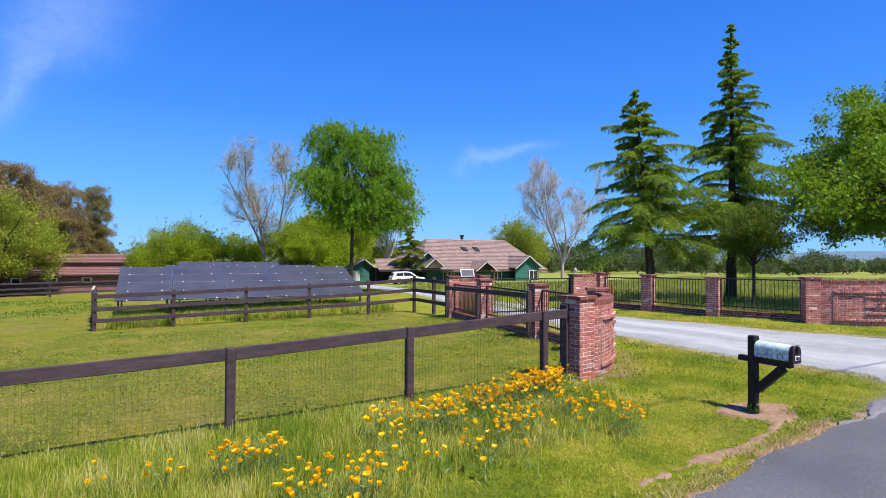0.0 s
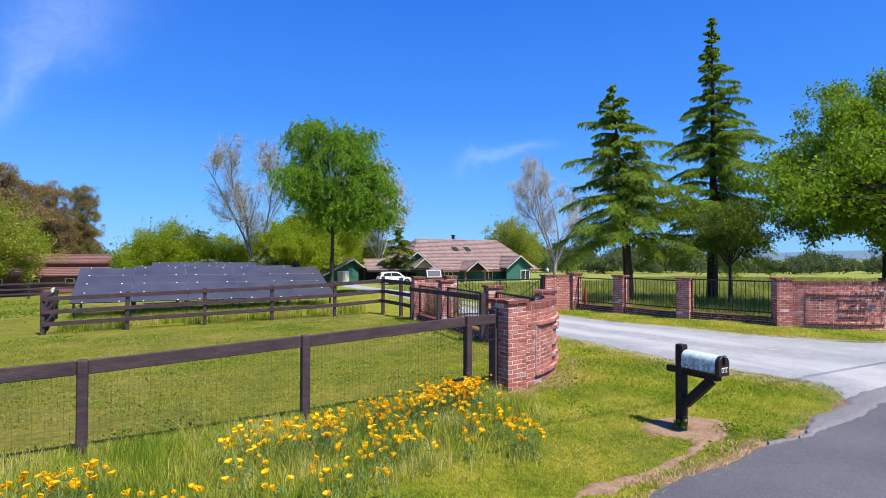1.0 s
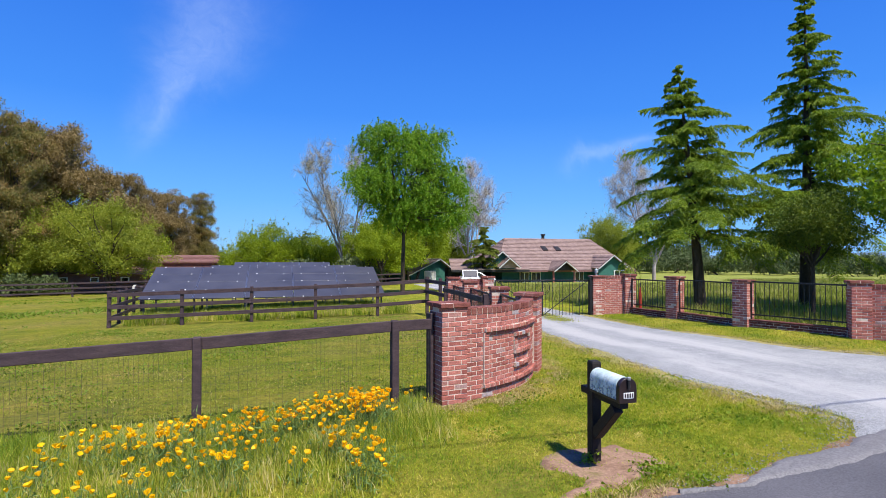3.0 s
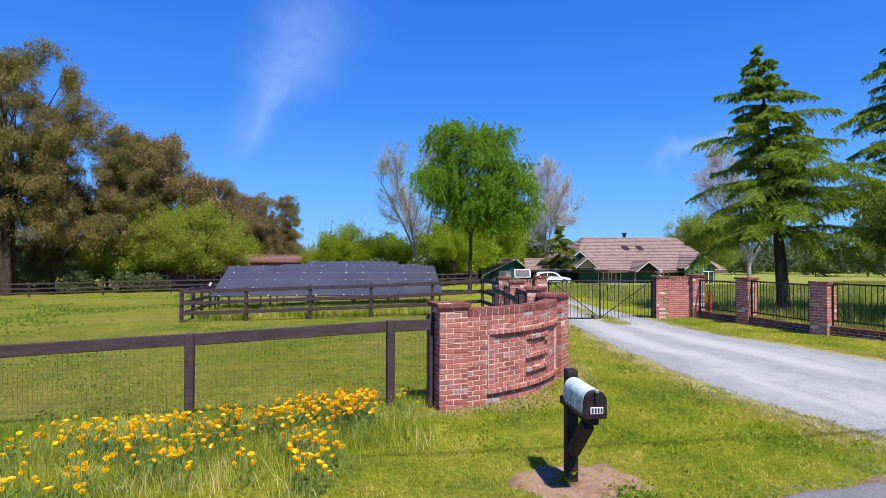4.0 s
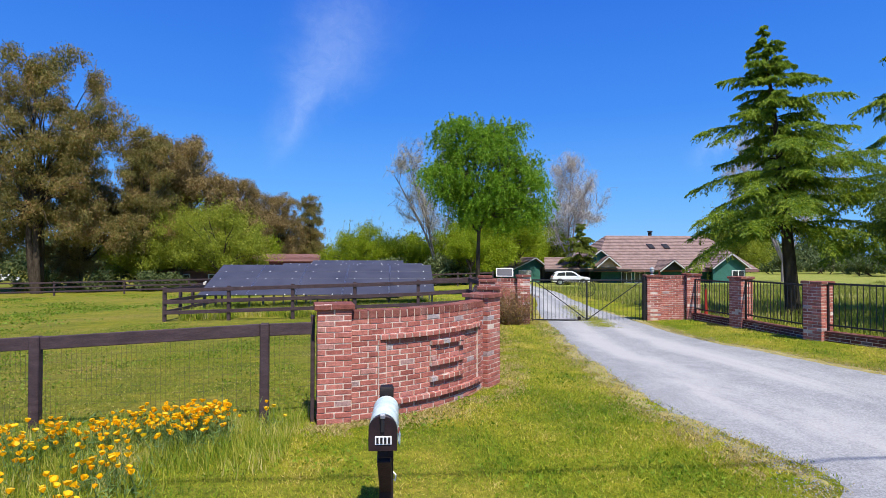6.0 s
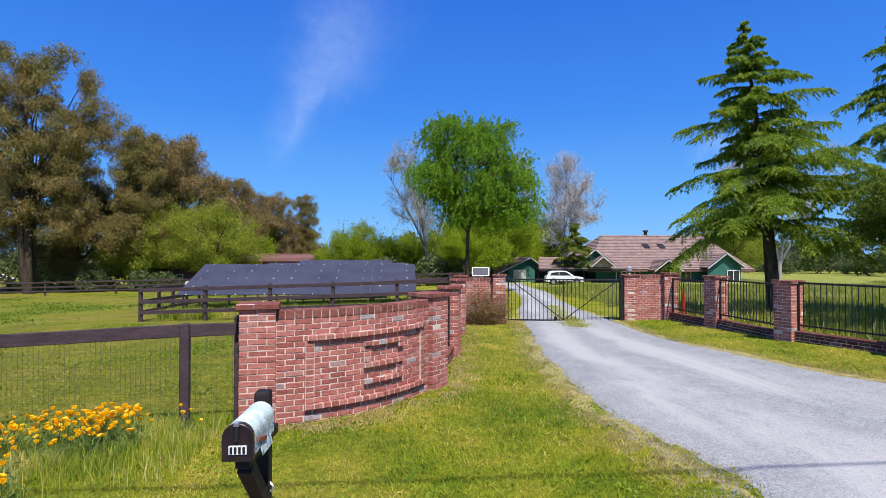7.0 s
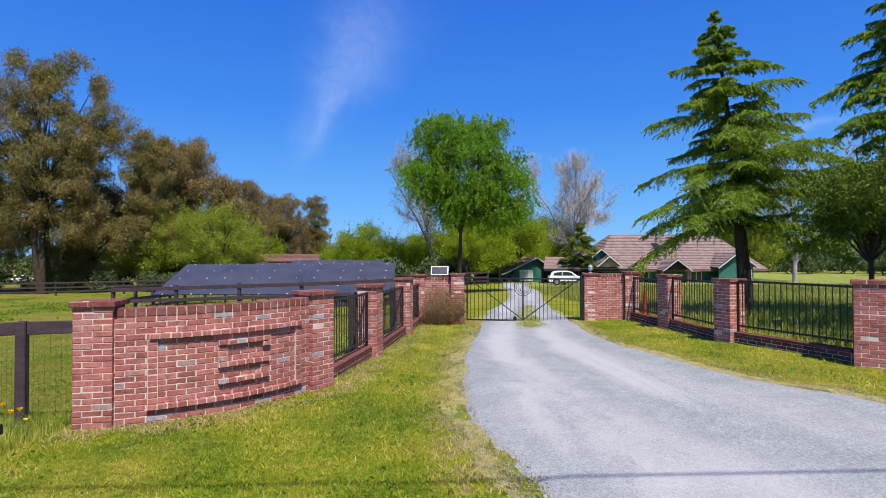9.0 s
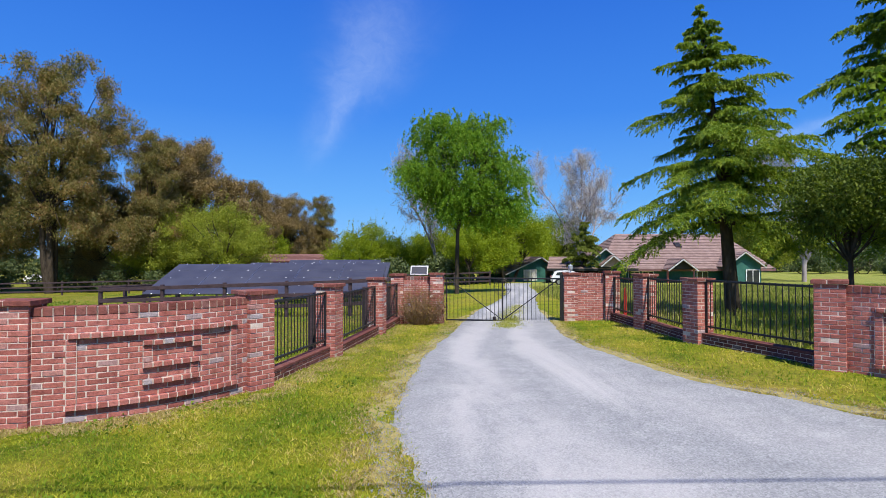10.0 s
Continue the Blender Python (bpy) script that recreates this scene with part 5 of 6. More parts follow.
def cedar(name, h, base_r, first, tiers, seed, boughs=5, lean=(0, 0), width=0.27, dens=1.0, needle=0.085, spire=0.95, mat="needle"):
    """Deodar cedar: long boughs that sweep out and nod at the tips, each with rows of side twigs and hanging fringes, and sky between the tiers."""
    r = np.random.default_rng(seed)
    g = Geo()
    up = np.array((0, 0, 1.0))

    def axis_at(z):
        t = z / h
        return np.array((lean[0] * t + 0.12 * math.sin(3 * t), lean[1] * t, z))

    g.tube([axis_at(h * t - 0.15) for t in np.linspace(0, 1, 12)], [base_r * (1 - 0.97 * t) for t in np.linspace(0, 1, 12)], 9, False)
    C, D, S = [], [], []
    for k in range(tiers):
        f = (k + 0.6 * r.random()) / tiers
        z = first + (h * 0.985 - first) * f ** 0.92
        reach = h * width * min((1 - f) ** spire, 0.80 + 0.35 * f) + 0.14
        swell = r.uniform(0.72, 1.15)
        for q in range(boughs):
            w = k * 2.4 + q * 2 * math.pi / boughs + r.normal(0, 0.35)
            L = reach * swell * r.uniform(0.36, 1.16)
            d = np.array((math.cos(w), math.sin(w), 0))
            side = np.array((-d[1], d[0], 0))
            rise = r.normal(0.02 + 0.30 * f, 0.13)
            nod = r.uniform(0.20, 0.38)
            o = axis_at(min(max(z + r.normal(0, 0.12 + 0.26 * (1 - f)), first), h * 0.985))

            def at(v):
                v = np.asarray(v, float)
                return o + d * L * v[..., None] + up * (L * (rise * v - nod * v ** 2.4))[..., None]

            g.tube(list(at([0, 0.3, 0.6, 0.85, 1.0])), [0.032 * (1 - f) + 0.010, 0.022 * (1 - f) + 0.008, 0.011, 0.007, 0.004], 4, False)
            n = int(L / 0.052 * dens) + 5
            v = 0.10 + 0.90 * (np.arange(n) + r.random(n)) / n
            sg = np.where(np.arange(n) % 2, 1.0, -1.0)
            tw = (L * 0.25 * np.sin(math.pi * (0.16 + 0.72 * v)) + 0.06) * r.uniform(0.45, 1.2, n)
            out = d[None] * 0.62 + side[None] * sg[:, None] * 0.78 + up * r.normal(0.02, 0.10, n)[:, None]
            m = 20
            u = (np.arange(m)[None] + r.random((n, m))) / m
            fall = r.uniform(0.25, 0.85, n)[:, None]
            pos = at(v)[:, None] + out[:, None] * (u * tw[:, None])[..., None] - up * (fall * tw[:, None] * u ** 2.2)[..., None]
            dirs = out[:, None] - up * (2.2 * fall * u ** 1.2)[..., None] + r.normal(0, 0.30, (n, m, 3))
            C.append(pos.reshape(-1, 3))
            D.append(dirs.reshape(-1, 3))
            S.append(np.full(n * m, 1.0))
            # threads that hang from the outer half
            hn = n // 2 + 2
            hv = r.uniform(0.3, 1.0, hn)
            hl = (0.08 + 0.22 * (1 - f)) * r.uniform(0.4, 1.3, hn)
            hp = at(hv) + side[None] * (r.normal(0, 0.09, hn) * L)[:, None]
            hu = r.random((hn, 10))
            pos = hp[:, None] - up * (hu * hl[:, None] + 0.02)[..., None] + r.normal(0, 0.012, (hn, 10, 3))
            C.append(pos.reshape(-1, 3))
            D.append((-up + r.normal(0, 0.35, (hn, 10, 3))).reshape(-1, 3))
            S.append(np.full(hn * 10, 0.8))
    C, D, S = np.concatenate(C), np.concatenate(D), np.concatenate(S)
    reps = 2
    C = np.repeat(C, reps, 0) + r.normal(0, 0.014, (len(C) * reps, 3))
    D = np.repeat(D, reps, 0) + r.normal(0, 0.40, (len(D) * reps, 3))
    D /= np.linalg.norm(D, axis=1)[:, None]
    E = np.cross(D, r.normal(size=D.shape))
    E /= np.linalg.norm(E, axis=1)[:, None]
    s = np.repeat(S, reps)[:, None] * r.uniform(0.6, 1.35, len(C))[:, None] * needle
    V = np.stack([C - D * s * 0.5 - E * s * 0.17, C - D * s * 0.3 + E * s * 0.19, C + D * s * 0.6], 1).reshape(-1, 3)
    return g.mesh(name + "_wood", M["bark"], True), fast_mesh(name + "_crown", V, np.arange(len(V)).reshape(-1, 3), M[mat])


def willow():
    """Thin straight trunk, limbs that rise steeply through the crown, and leafy strands that hang from them."""
    r = np.random.default_rng(11)
    blobs = np.array([(0.4, 0, 8.5, 3.3, 3.0, 3.1), (-1.2, 0, 11.4, 1.9, 2.0, 1.3), (1.8, 0.3, 11.3, 1.5, 1.9, 1.3), (-2.6, 0, 8.1, 1.3, 1.9, 1.9), (3.7, 0, 7.6, 1.3, 1.9, 2.3), (1.3, 0, 6.0, 3.2, 2.8, 1.4)])
    n = 400
    vol = blobs[:, 3] * blobs[:, 4] * blobs[:, 5]
    b = blobs[r.choice(len(blobs), n, p=vol ** 0.8 / np.sum(vol ** 0.8))]
    u = r.normal(size=(n, 3))
    u /= np.linalg.norm(u, axis=1)[:, None]
    C = b[:, :3] + u * (r.uniform(0.2, 1.0, n) ** 0.45)[:, None] * b[:, 3:6]
    g = Geo()
    limb(g, (0, 0, -0.15), (0.15, 0, 6.6), 0.17, 0.09, r, 9, 0, 0.006, 8)
    heads = []
    for k in range(11):
        a = k * 2.4
        top = np.array((0.5 + (0.7 + 2.0 * r.random()) * math.cos(a), (0.7 + 1.8 * r.random()) * math.sin(a), r.uniform(8.4, 11.6)))
        heads.append(limb(g, (0.1, 0, 3.9 + 2.4 * r.random()), top, 0.075, 0.02, r, 6, 0, 0.05, 8))
    H = np.array([p for h in heads for p in h[2:]])
    for c in C:
        k = np.argmin(np.linalg.norm(H - c + np.array((0, 0, 0.9)), axis=1))
        limb(g, H[k], c, 0.028, 0.008, r, 4, 0, 0.08, 4)
    strands, per = 15, 15
    size = r.uniform(0.5, 1.3, n)
    S = C[:, None] + r.normal(0, 1, (n, strands, 3)) * (0.36, 0.36, 0.22) * size[:, None, None]
    ln = r.uniform(0.25, 0.95, (n, strands, 1)) * size[:, None, None] ** 0.5
    t = r.random((n, strands, per))
    drift = (S - C[:, None]) * (0.5, 0.5, 0) + r.normal(0, 0.10, (n, strands, 3))
    P = S[:, :, None] + drift[:, :, None] * t[..., None] - np.array((0, 0, 1.0)) * (t * ln)[..., None] + r.normal(0, 0.045, (n, strands, per, 3))
    return g.mesh("willow_wood", M["bark"], True), leaf_mesh("willow_crown", P.reshape(-1, 3), 0.17, M["willow"], r, 0.38, 1.0)


def build_trees():
    plant_tree("willow_tree", willow(), 12.55, 38.0, 0, "tall light green willow with a dark forked trunk")
    def haze(tips, n, mat, seed, size=0.8):
        q = np.random.default_rng(seed)
        return leaf_mesh("haze", np.repeat(tips, n, 0) + q.normal(0, 0.2, (len(tips) * n, 3)), size, mat, q, 0.022, -0.9)

    b1 = bare_wood("bare", 9.4, 0.15, 0.62, M["pale_bark"], 5, stems=3)
    plant_tree("bare_tree", (b1[0], haze(b1[1], 1, M["bud"], 3)), 11.3, 64.5, 0, "nearly leafless pale grey tree with fine twigs", 1.62)
    b2 = bare_wood("bare_b", 9.2, 0.14, 0.58, M["twig"], 8, stems=5)
    plant_tree("bare_tree", (b2[0], haze(b2[1], 1, M["twig_haze"], 4)), 32.6, 80.5, 40, "leafless grey-brown tree behind the house roof", 1.85)
    b3 = bare_wood("bare_c", 9.2, 0.16, 0.55, M["twig"], 15, stems=4)
    plant_tree("bare_tree", (b3[0], haze(b3[1], 1, M["twig_haze"], 5)), 54.5, 64.5, 10, "leafless tree with pale limbs beside the house", 1.75)
    round_a = broadleaf("round_a", 7, 0.2, 1.6, [(0, 0, 4.0, 4.2, 3.6, 2.6), (-2.4, 0, 3.0, 2.6, 2.6, 2.0), (2.4, 0, 3.2, 2.6, 2.6, 2.0)], 230, 200, 0.155, M["lime"], M["bark"], 21, 0.15, 0.60, 0.5, 30, stems=3, shoots=110)
    round_b = broadleaf("round_b", 8, 0.24, 1.9, [(0, 0, 5.0, 3.9, 3.6, 2.8), (-1.8, 0, 3.4, 3.0, 2.6, 1.8), (2.2, 0, 3.6, 2.8, 2.6, 2.0)], 200, 200, 0.15, M["olive"], M["bark"], 22, 0.15, 0.62, 0.5, 40, stems=2, shoots=60)
    round_c = broadleaf("round_c", 7, 0.16, 2.3, [(0, 0, 5.0, 3.6, 3.2, 2.0), (-1.8, 0, 5.8, 2.2, 2.2, 1.4), (2.6, 0, 4.6, 2.4, 2.2, 1.3)], 160, 190, 0.155, M["lime"], M["bark"], 26, 0.2, 0.58, 0.5, 40, stems=2, shoots=50)
    for m, x, y, yaw, s, lab in ((round_a, 2.6, 69.5, 0, 1.12, "round bright green bushy tree"), (round_a, 15.6, 63.0, 120, 1.15, "bright yellow-green bushy tree"), (round_c, 19.4, 64.0, 30, 1.25, "spreading green tree with several trunks"),
                                 (round_c, 14.6, 58.5, 80, 0.78, "bright yellow-green leafy tree behind the willow"), (round_a, 18.0, 71.0, 40, 1.25, "yellow-green bushy tree among others"), (round_a, 9.5, 73.0, 220, 0.95, "yellow-green bushy tree among others"), (round_a, 24.0, 77.0, 75, 1.3, "dull green tree behind the outbuilding"), (round_b, -12.5, 63.5, 160, 1.22, "olive green spreading tree by the barn"),
                                 (round_b, -18.5, 66.0, 20, 1.25, "olive green spreading tree behind the fence"), (round_a, -14.5, 76.0, 60, 1.35, "light green spreading tree behind the fence"), (round_b, -22.5, 68.0, 200, 1.1, "grey-green spreading tree behind the fence"),
                                 (round_b, 30.5, 86.0, 10, 1.3, "dull green tree behind the house"), (round_b, 58.0, 80.0, 100, 1.35, "dark green rounded tree beyond the house"), (round_b, 53.0, 74.0, 10, 1.1, "dark green rounded tree beyond the house")):
        plant_tree("leafy_tree", m, x, y, yaw, lab, s, "garden trees")
    ea = broadleaf("euc_a", 20, 0.28, 7.5, [(-1.5, 0, 17.2, 3.4, 3.2, 2.6), (2.4, 0, 17.0, 3.0, 3.2, 2.8), (-3.4, 0, 13.6, 3.0, 3.0, 3.0), (3.4, 0.5, 13.0, 3.0, 3.0, 3.4), (0.5, 0, 12.6, 3.4, 3.2, 3.0), (0.5, 0, 8.8, 4.4, 3.6, 3.2), (-2.5, 0, 6.2, 3.0, 3.0, 2.4), (3.0, 0, 6.0, 2.6, 2.6, 2.2)], 350, 320, 0.20, M["euca"], M["bark"], 31, 0.35, 0.60, 0.36, 70, stems=3)
    eb = broadleaf("euc_b", 15, 0.26, 4.0, [(0, 0, 11.2, 4.0, 3.8, 3.0), (2.8, 0, 8.0, 3.8, 3.4, 3.2), (-2.8, 0, 7.6, 3.6, 3.4, 3.2), (0, 0, 4.6, 4.4, 3.6, 2.8)], 300, 320, 0.20, M["euca_dark"], M["bark"], 32, 0.35, 0.60, 0.38, 44)
    ec = broadleaf("euc_c", 17, 0.24, 5.0, [(0, 0, 14.2, 2.3, 2.3, 2.4), (0.4, 0, 10.4, 2.7, 2.6, 2.8), (-0.6, 0, 6.6, 3.2, 3.0, 2.8)], 180, 320, 0.20, M["euca"], M["bark"], 33, 0.35, 0.58, 0.36, 40)
    for m, x, y, yaw, s, lab in ((ea, -31.2, 61.5, 0, 1.33, "very tall eucalyptus with olive and rusty hanging leaves"), (ea, -40.0, 60.0, 130, 1.22, "very tall eucalyptus with olive hanging leaves"), (ec, -22.0, 64.5, 20, 1.14, "slender tall eucalyptus with olive and rusty leaves"), (eb, -21.8, 72.0, 0, 1.42, "tall eucalyptus with rusty brown leaves"),
                                 (ec, -20.4, 71.0, 90, 1.04, "slender rusty eucalyptus in a row"), (eb, -15.4, 76.0, 140, 1.06, "rusty brown leafy tree in a row"), (eb, -11.5, 84.0, 250, 0.98, "rusty olive leafy tree in a row"), (ec, -7.6, 90.0, 60, 0.86, "grey-brown leafy tree in a row"), (eb, -30.5, 68.0, 200, 0.95, "dark tall eucalyptus at the paddock"),
                                 (eb, -38, 56, 80, 0.9, "dark tall eucalyptus at the paddock"), (ea, -42, 66, 40, 0.9, "tall eucalyptus with olive hanging leaves")):
        plant_tree("eucalyptus_tree", m, x, y, yaw, lab, s, "eucalyptus row")
    c1 = cedar("cedar_a", 9.9, 0.24, 2.9, 24, 41, 6, (-0.95, 0.2), 0.40)
    plant_tree("cedar_tree", c1, 20.45, 17.85, 0, "tall drooping green cedar behind the iron fence")
    c2 = cedar("cedar_b", 13.8, 0.27, 2.4, 36, 42, 6, (0.0, 0.0), 0.285, spire=1.3)
    plant_tree("cedar_tree", c2, 25.05, 17.05, 0, "very tall slender green cedar behind the iron fence")
    sc = cedar("cedar_c", 7.0, 0.11, 2.2, 13, 43, 5, (0.2, 0), 0.38, 0.5, 0.2, mat="olive_needle")
    plant_tree("small_conifer", sc, 27.3, 61.0, 0, "small drooping olive-green conifer beside the carport")
    st = broadleaf("small_leafy", 4, 0.075, 1.8, [(0.1, 0, 3.2, 1.2, 1.2, 0.85), (0.4, 0, 2.6, 1.2, 1.2, 0.55), (-0.5, 0.2, 2.8, 0.8, 0.9, 0.5)], 170, 140, 0.075, M["dark_leaf"], M["bark"], 51, 0.08, 0.30, 0.6, 30)
    plant_tree("small_tree", st, 20.4, 12.95, 0, "small dark leafy tree with a thin forked trunk")
    ok = broadleaf("oak", 9, 0.28, 3.0, [(0.3, 0, 5.8, 3.6, 3.4, 2.6), (0.8, 0.2, 7.6, 2.8, 2.6, 1.5), (2.2, -1, 4.8, 2.6, 2.6, 1.9), (-1.8, 0.8, 5.0, 2.6, 2.4, 1.7), (-2.9, 1.6, 4.4, 2.2, 1.8, 1.3), (-0.6, 0.4, 3.6, 3.2, 2.8, 1.2)], 300, 330, 0.115, M["oak"], M["bark"], 52, 0.10, 0.46, 0.6, 80)
    plant_tree("oak_tree", ok, 25.7, 10.2, 0, "broad leafy green tree beyond the brick wall", 1.0, "oaks")
    thin = broadleaf("thin_oak", 9, 0.2, 3.0, [(0, 0, 4.7, 4.6, 4.2, 1.5), (1.8, -1, 4.2, 2.8, 2.6, 1.2)], 170, 95, 0.14, M["oak"], M["bark"], 53, 0.10, 0.5, 0.6, 70)
    plant_tree("oak_tree", thin, 22.6, 7.6, 150, "thin-crowned leafy tree that dapples the brick wall with shade", 1.0, "oaks")
    far = broadleaf("far_tree", 9, 0.3, 3.0, [(0, 0, 5.5, 5.0, 4.5, 3.4), (3.5, 0, 4.2, 3.0, 3.0, 2.4), (-3.5, 0, 4.0, 3.2, 3.0, 2.4)], 70, 46, 0.62, M["far"], M["bark"], 61, 0.2, 1.5, 0.6, 12)
    r = np.random.default_rng(99)
    for i in range(26):
        x = -70 + i * 9.5 + r.normal(0, 3)
        plant_tree("distant_tree", far, x, 128 + 10 * math.sin(i * 1.7) + r.normal(0, 5), r.uniform(0, 360), "distant dull green leafy tree", r.uniform(0.7, 1.1), "distant trees")
    shrub = broadleaf("shrub", 3, 0.06, 0.5, [(0, 0, 1.2, 1.7, 1.5, 1.1), (1.0, 0, 0.9, 1.2, 1.1, 0.8), (-1.0, 0.2, 0.8, 1.2, 1.1, 0.7)], 40, 44, 0.26, M["far"], M["bark"], 63, 0.15, 0.55, 0.6, 8, stems=2)
    for x, y, q in ((7.0, 61.0, 1.3), (10.5, 60.0, 1.2), (13.2, 61.5, 1.4)):
        plant_tree("shrub", shrub, x, y, x * 50, "dense dull green shrub below bright leafy trees", q, "far shrubs")
    for i in range(12):
        plant_tree("shrub", shrub, -52 + i * 3.2 + r.normal(0, 1.2), 61 + 7 * r.random(), r.uniform(0, 360), "dense dull green shrub behind the far fence", r.uniform(0.5, 1.1), "far shrubs")
    for i in range(60):
        a = radians(26 + i * 0.85 + r.normal(0, 0.5))
        q = r.uniform(125, 165)
        plant_tree("shrub", shrub, q * math.sin(a), q * math.cos(a), r.uniform(0, 360), "low dull green shrub at the far side of the field", r.uniform(0.9, 2.0), "far shrubs")
    for i in range(9):
        plant_tree("distant_tree", far, -66 + i * 5 + r.normal(0, 1.5), 78 + 8 * r.random(), r.uniform(0, 360), "dense dull green tree behind the paddock", r.uniform(0.6, 0.85), "distant trees")
    for i in range(16):
        plant_tree("distant_tree", far, 95 + r.normal(0, 12) + i * 6, 105 - i * 7.0 + r.normal(0, 4), r.uniform(0, 360), "distant dull green leafy tree", r.uniform(0.35, 0.62), "distant trees")


build_trees()


def hills():
    xs = np.linspace(-2600, 2900, 140)
    r = np.random.default_rng(5)
    V = []
    for x in xs:
        h = 24 + 7 * math.sin(x * 0.0041) + 4 * math.sin(x * 0.013 + 1) + r.normal(0, 0.7)
        y = 2300 - abs(x) * 0.75 if x > 0 else 2300
        V += [(x * 0.9, y, -60), (x * 0.9, y, h - 8)]
    i = np.arange(139) * 2
    structure("backdrop", fast_mesh("hills", V, np.stack([i, i + 2, i + 3, i + 1], -1), M["hill"]), "low hazy blue hills on the horizon", "hills")


hills()


def power_cable():
    t = thing("power_cable", pose(0, 0.57, 8.0), "dark overhead power cable crossing above the drive mouth", "cable")
    g = Geo().tube([(x, 0, 0.9 * ((x - 12) / 40) ** 2) for x in np.linspace(-40, 60, 40)], 0.018, 6)
    for k, px in enumerate((-40, 60)):
        pole = thing("utility_pole", pose(px, 0.57, ground_z(px, 0.57)), "tall weathered wooden utility pole carrying a cable", "utility pole", "utility poles")
        part("shaft", Geo().tube([(0, 0.2, -0.3), (0, 0.2, 10.0)], [0.16, 0.11], 10).mesh("pole", M["bark"], True), pole)
        part("crossarm", chamfer_box((0.12, 1.8, 0.12), M["wood"], 0.01), pole, pose(0, 0.1, 9.3 if k == 0 else 9.1))
    part("conductor", g.mesh("cable", M["rubber"]), t)


power_cable()


# ---- grass, weeds and poppies ----
def in_drive(x, y):
    """Whether a place lies on the drive or the road."""
    if y < road_edge(x) + 0.05:
        return True
    if y > 60 or y < 3.9:
        return False
    l = np.interp(y, [p[1] for p in LEFT_EDGE], [p[0] for p in LEFT_EDGE])
    r = np.interp(y, [p[1] for p in RIGHT_EDGE], [p[0] for p in RIGHT_EDGE])
    if y < 5.35:
        r = 40
    thin = 0.24 * max(0.0, 0.1 + noise.noise((x * 3.1, y * 3.1, 5.0)) + 0.5 * noise.noise((x * 11, y * 11, 2.0))) if y < 24 else 0.0
    return l - 0.03 - thin < x < r + 0.03 + 0.6 * thin


def blades(name, pts, hgt, width, mat, r, lean=0.35):
    """Grass blades: bent, pointed, one triangle over one quad each."""
    P = np.array(pts)
    n = len(P)
    w = r.uniform(0, 2 * np.pi, n)
    d = np.stack([np.cos(w), np.sin(w), np.zeros(n)], -1)
    w2 = r.uniform(0, 2 * np.pi, n)
    l = np.stack([np.cos(w2), np.sin(w2), np.zeros(n)], -1) * (np.abs(r.normal(0, lean, n)))[:, None]
    h = (hgt * r.uniform(0.45, 1.25, n))[:, None]
    up = np.array((0, 0, 1.0))
    wd = width * r.uniform(0.6, 1.3, n)[:, None]
    mid = P + up * h * 0.55 + l * h * 0.35
    tip = P + up * h * 0.95 + l * h
    V = np.stack([P - d * wd, P + d * wd, mid + d * wd * 0.7, tip, mid - d * wd * 0.7], 1).reshape(-1, 3)
    k = np.arange(n)[:, None] * 5
    F = np.concatenate([k + np.array([0, 1, 2, 4]), ], 0)
    T = k + np.array([4, 2, 3])
    me = bpy.data.meshes.new(name)
    me.vertices.add(len(V))
    me.vertices.foreach_set("co", V.astype(np.float32).ravel())
    idx = np.concatenate([F.ravel(), T.ravel()]).astype(np.int32)
    me.loops.add(len(idx))
    me.loops.foreach_set("vertex_index", idx)
    me.polygons.add(2 * n)
    st = np.concatenate([np.arange(n) * 4, 4 * n + np.arange(n) * 3]).astype(np.int32)
    me.polygons.foreach_set("loop_start", st)
    me.update(calc_edges=True)
    me.materials.append(mat)
    return me


def scatter(n, x0, x1, y0, y1, r, keep):
    X, Y = r.uniform(x0, x1, n), r.uniform(y0, y1, n)
    return [(x, y, ground_z(x, y) - 0.01) for x, y in zip(X, Y) if not in_drive(x, y) and keep(x, y) and not dirt_at(x, y)]


def dirt_depth(x, y):
    """How bare the ground is: round the mailbox, and in a worn band beside the road."""
    q = 0.60 - math.hypot((x - 7.18) / 1.2, (y - 4.48) / 0.66)
    d = abs(y - float(np.interp(x, [3.4, 4.15, 4.87, 5.62, 6.42, 7.3], [3.4, 3.51, 3.62, 3.66, 3.85, 4.22])))
    q = max(q, 0.20 - d * 1.9 - 0.5 * max(0.0, 4.3 - x) - 0.9 * max(0.0, x - 7.4))
    d = abs(y - road_edge(x) - 0.06)
    q = max(q, 0.22 - d * 2.2 - 0.7 * max(0.0, 5.7 - x) - 0.7 * max(0.0, x - 7.3))
    return q + 0.22 * noise.noise((x * 2.2, y * 2.2, 3.3)) + 0.15 * noise.noise((x * 6, y * 6, 1.3))


def dirt_at(x, y):
    return dirt_depth(x, y) > 0.03 and noise.noise((x * 9, y * 9, 7.7)) > -0.02


def patchy(x, y, s, seed=0.0):
    return noise.noise((x * s + seed, y * s - seed, 0.37 * seed))


def fence_y(x):
    return 6.48 + 0.10 * x


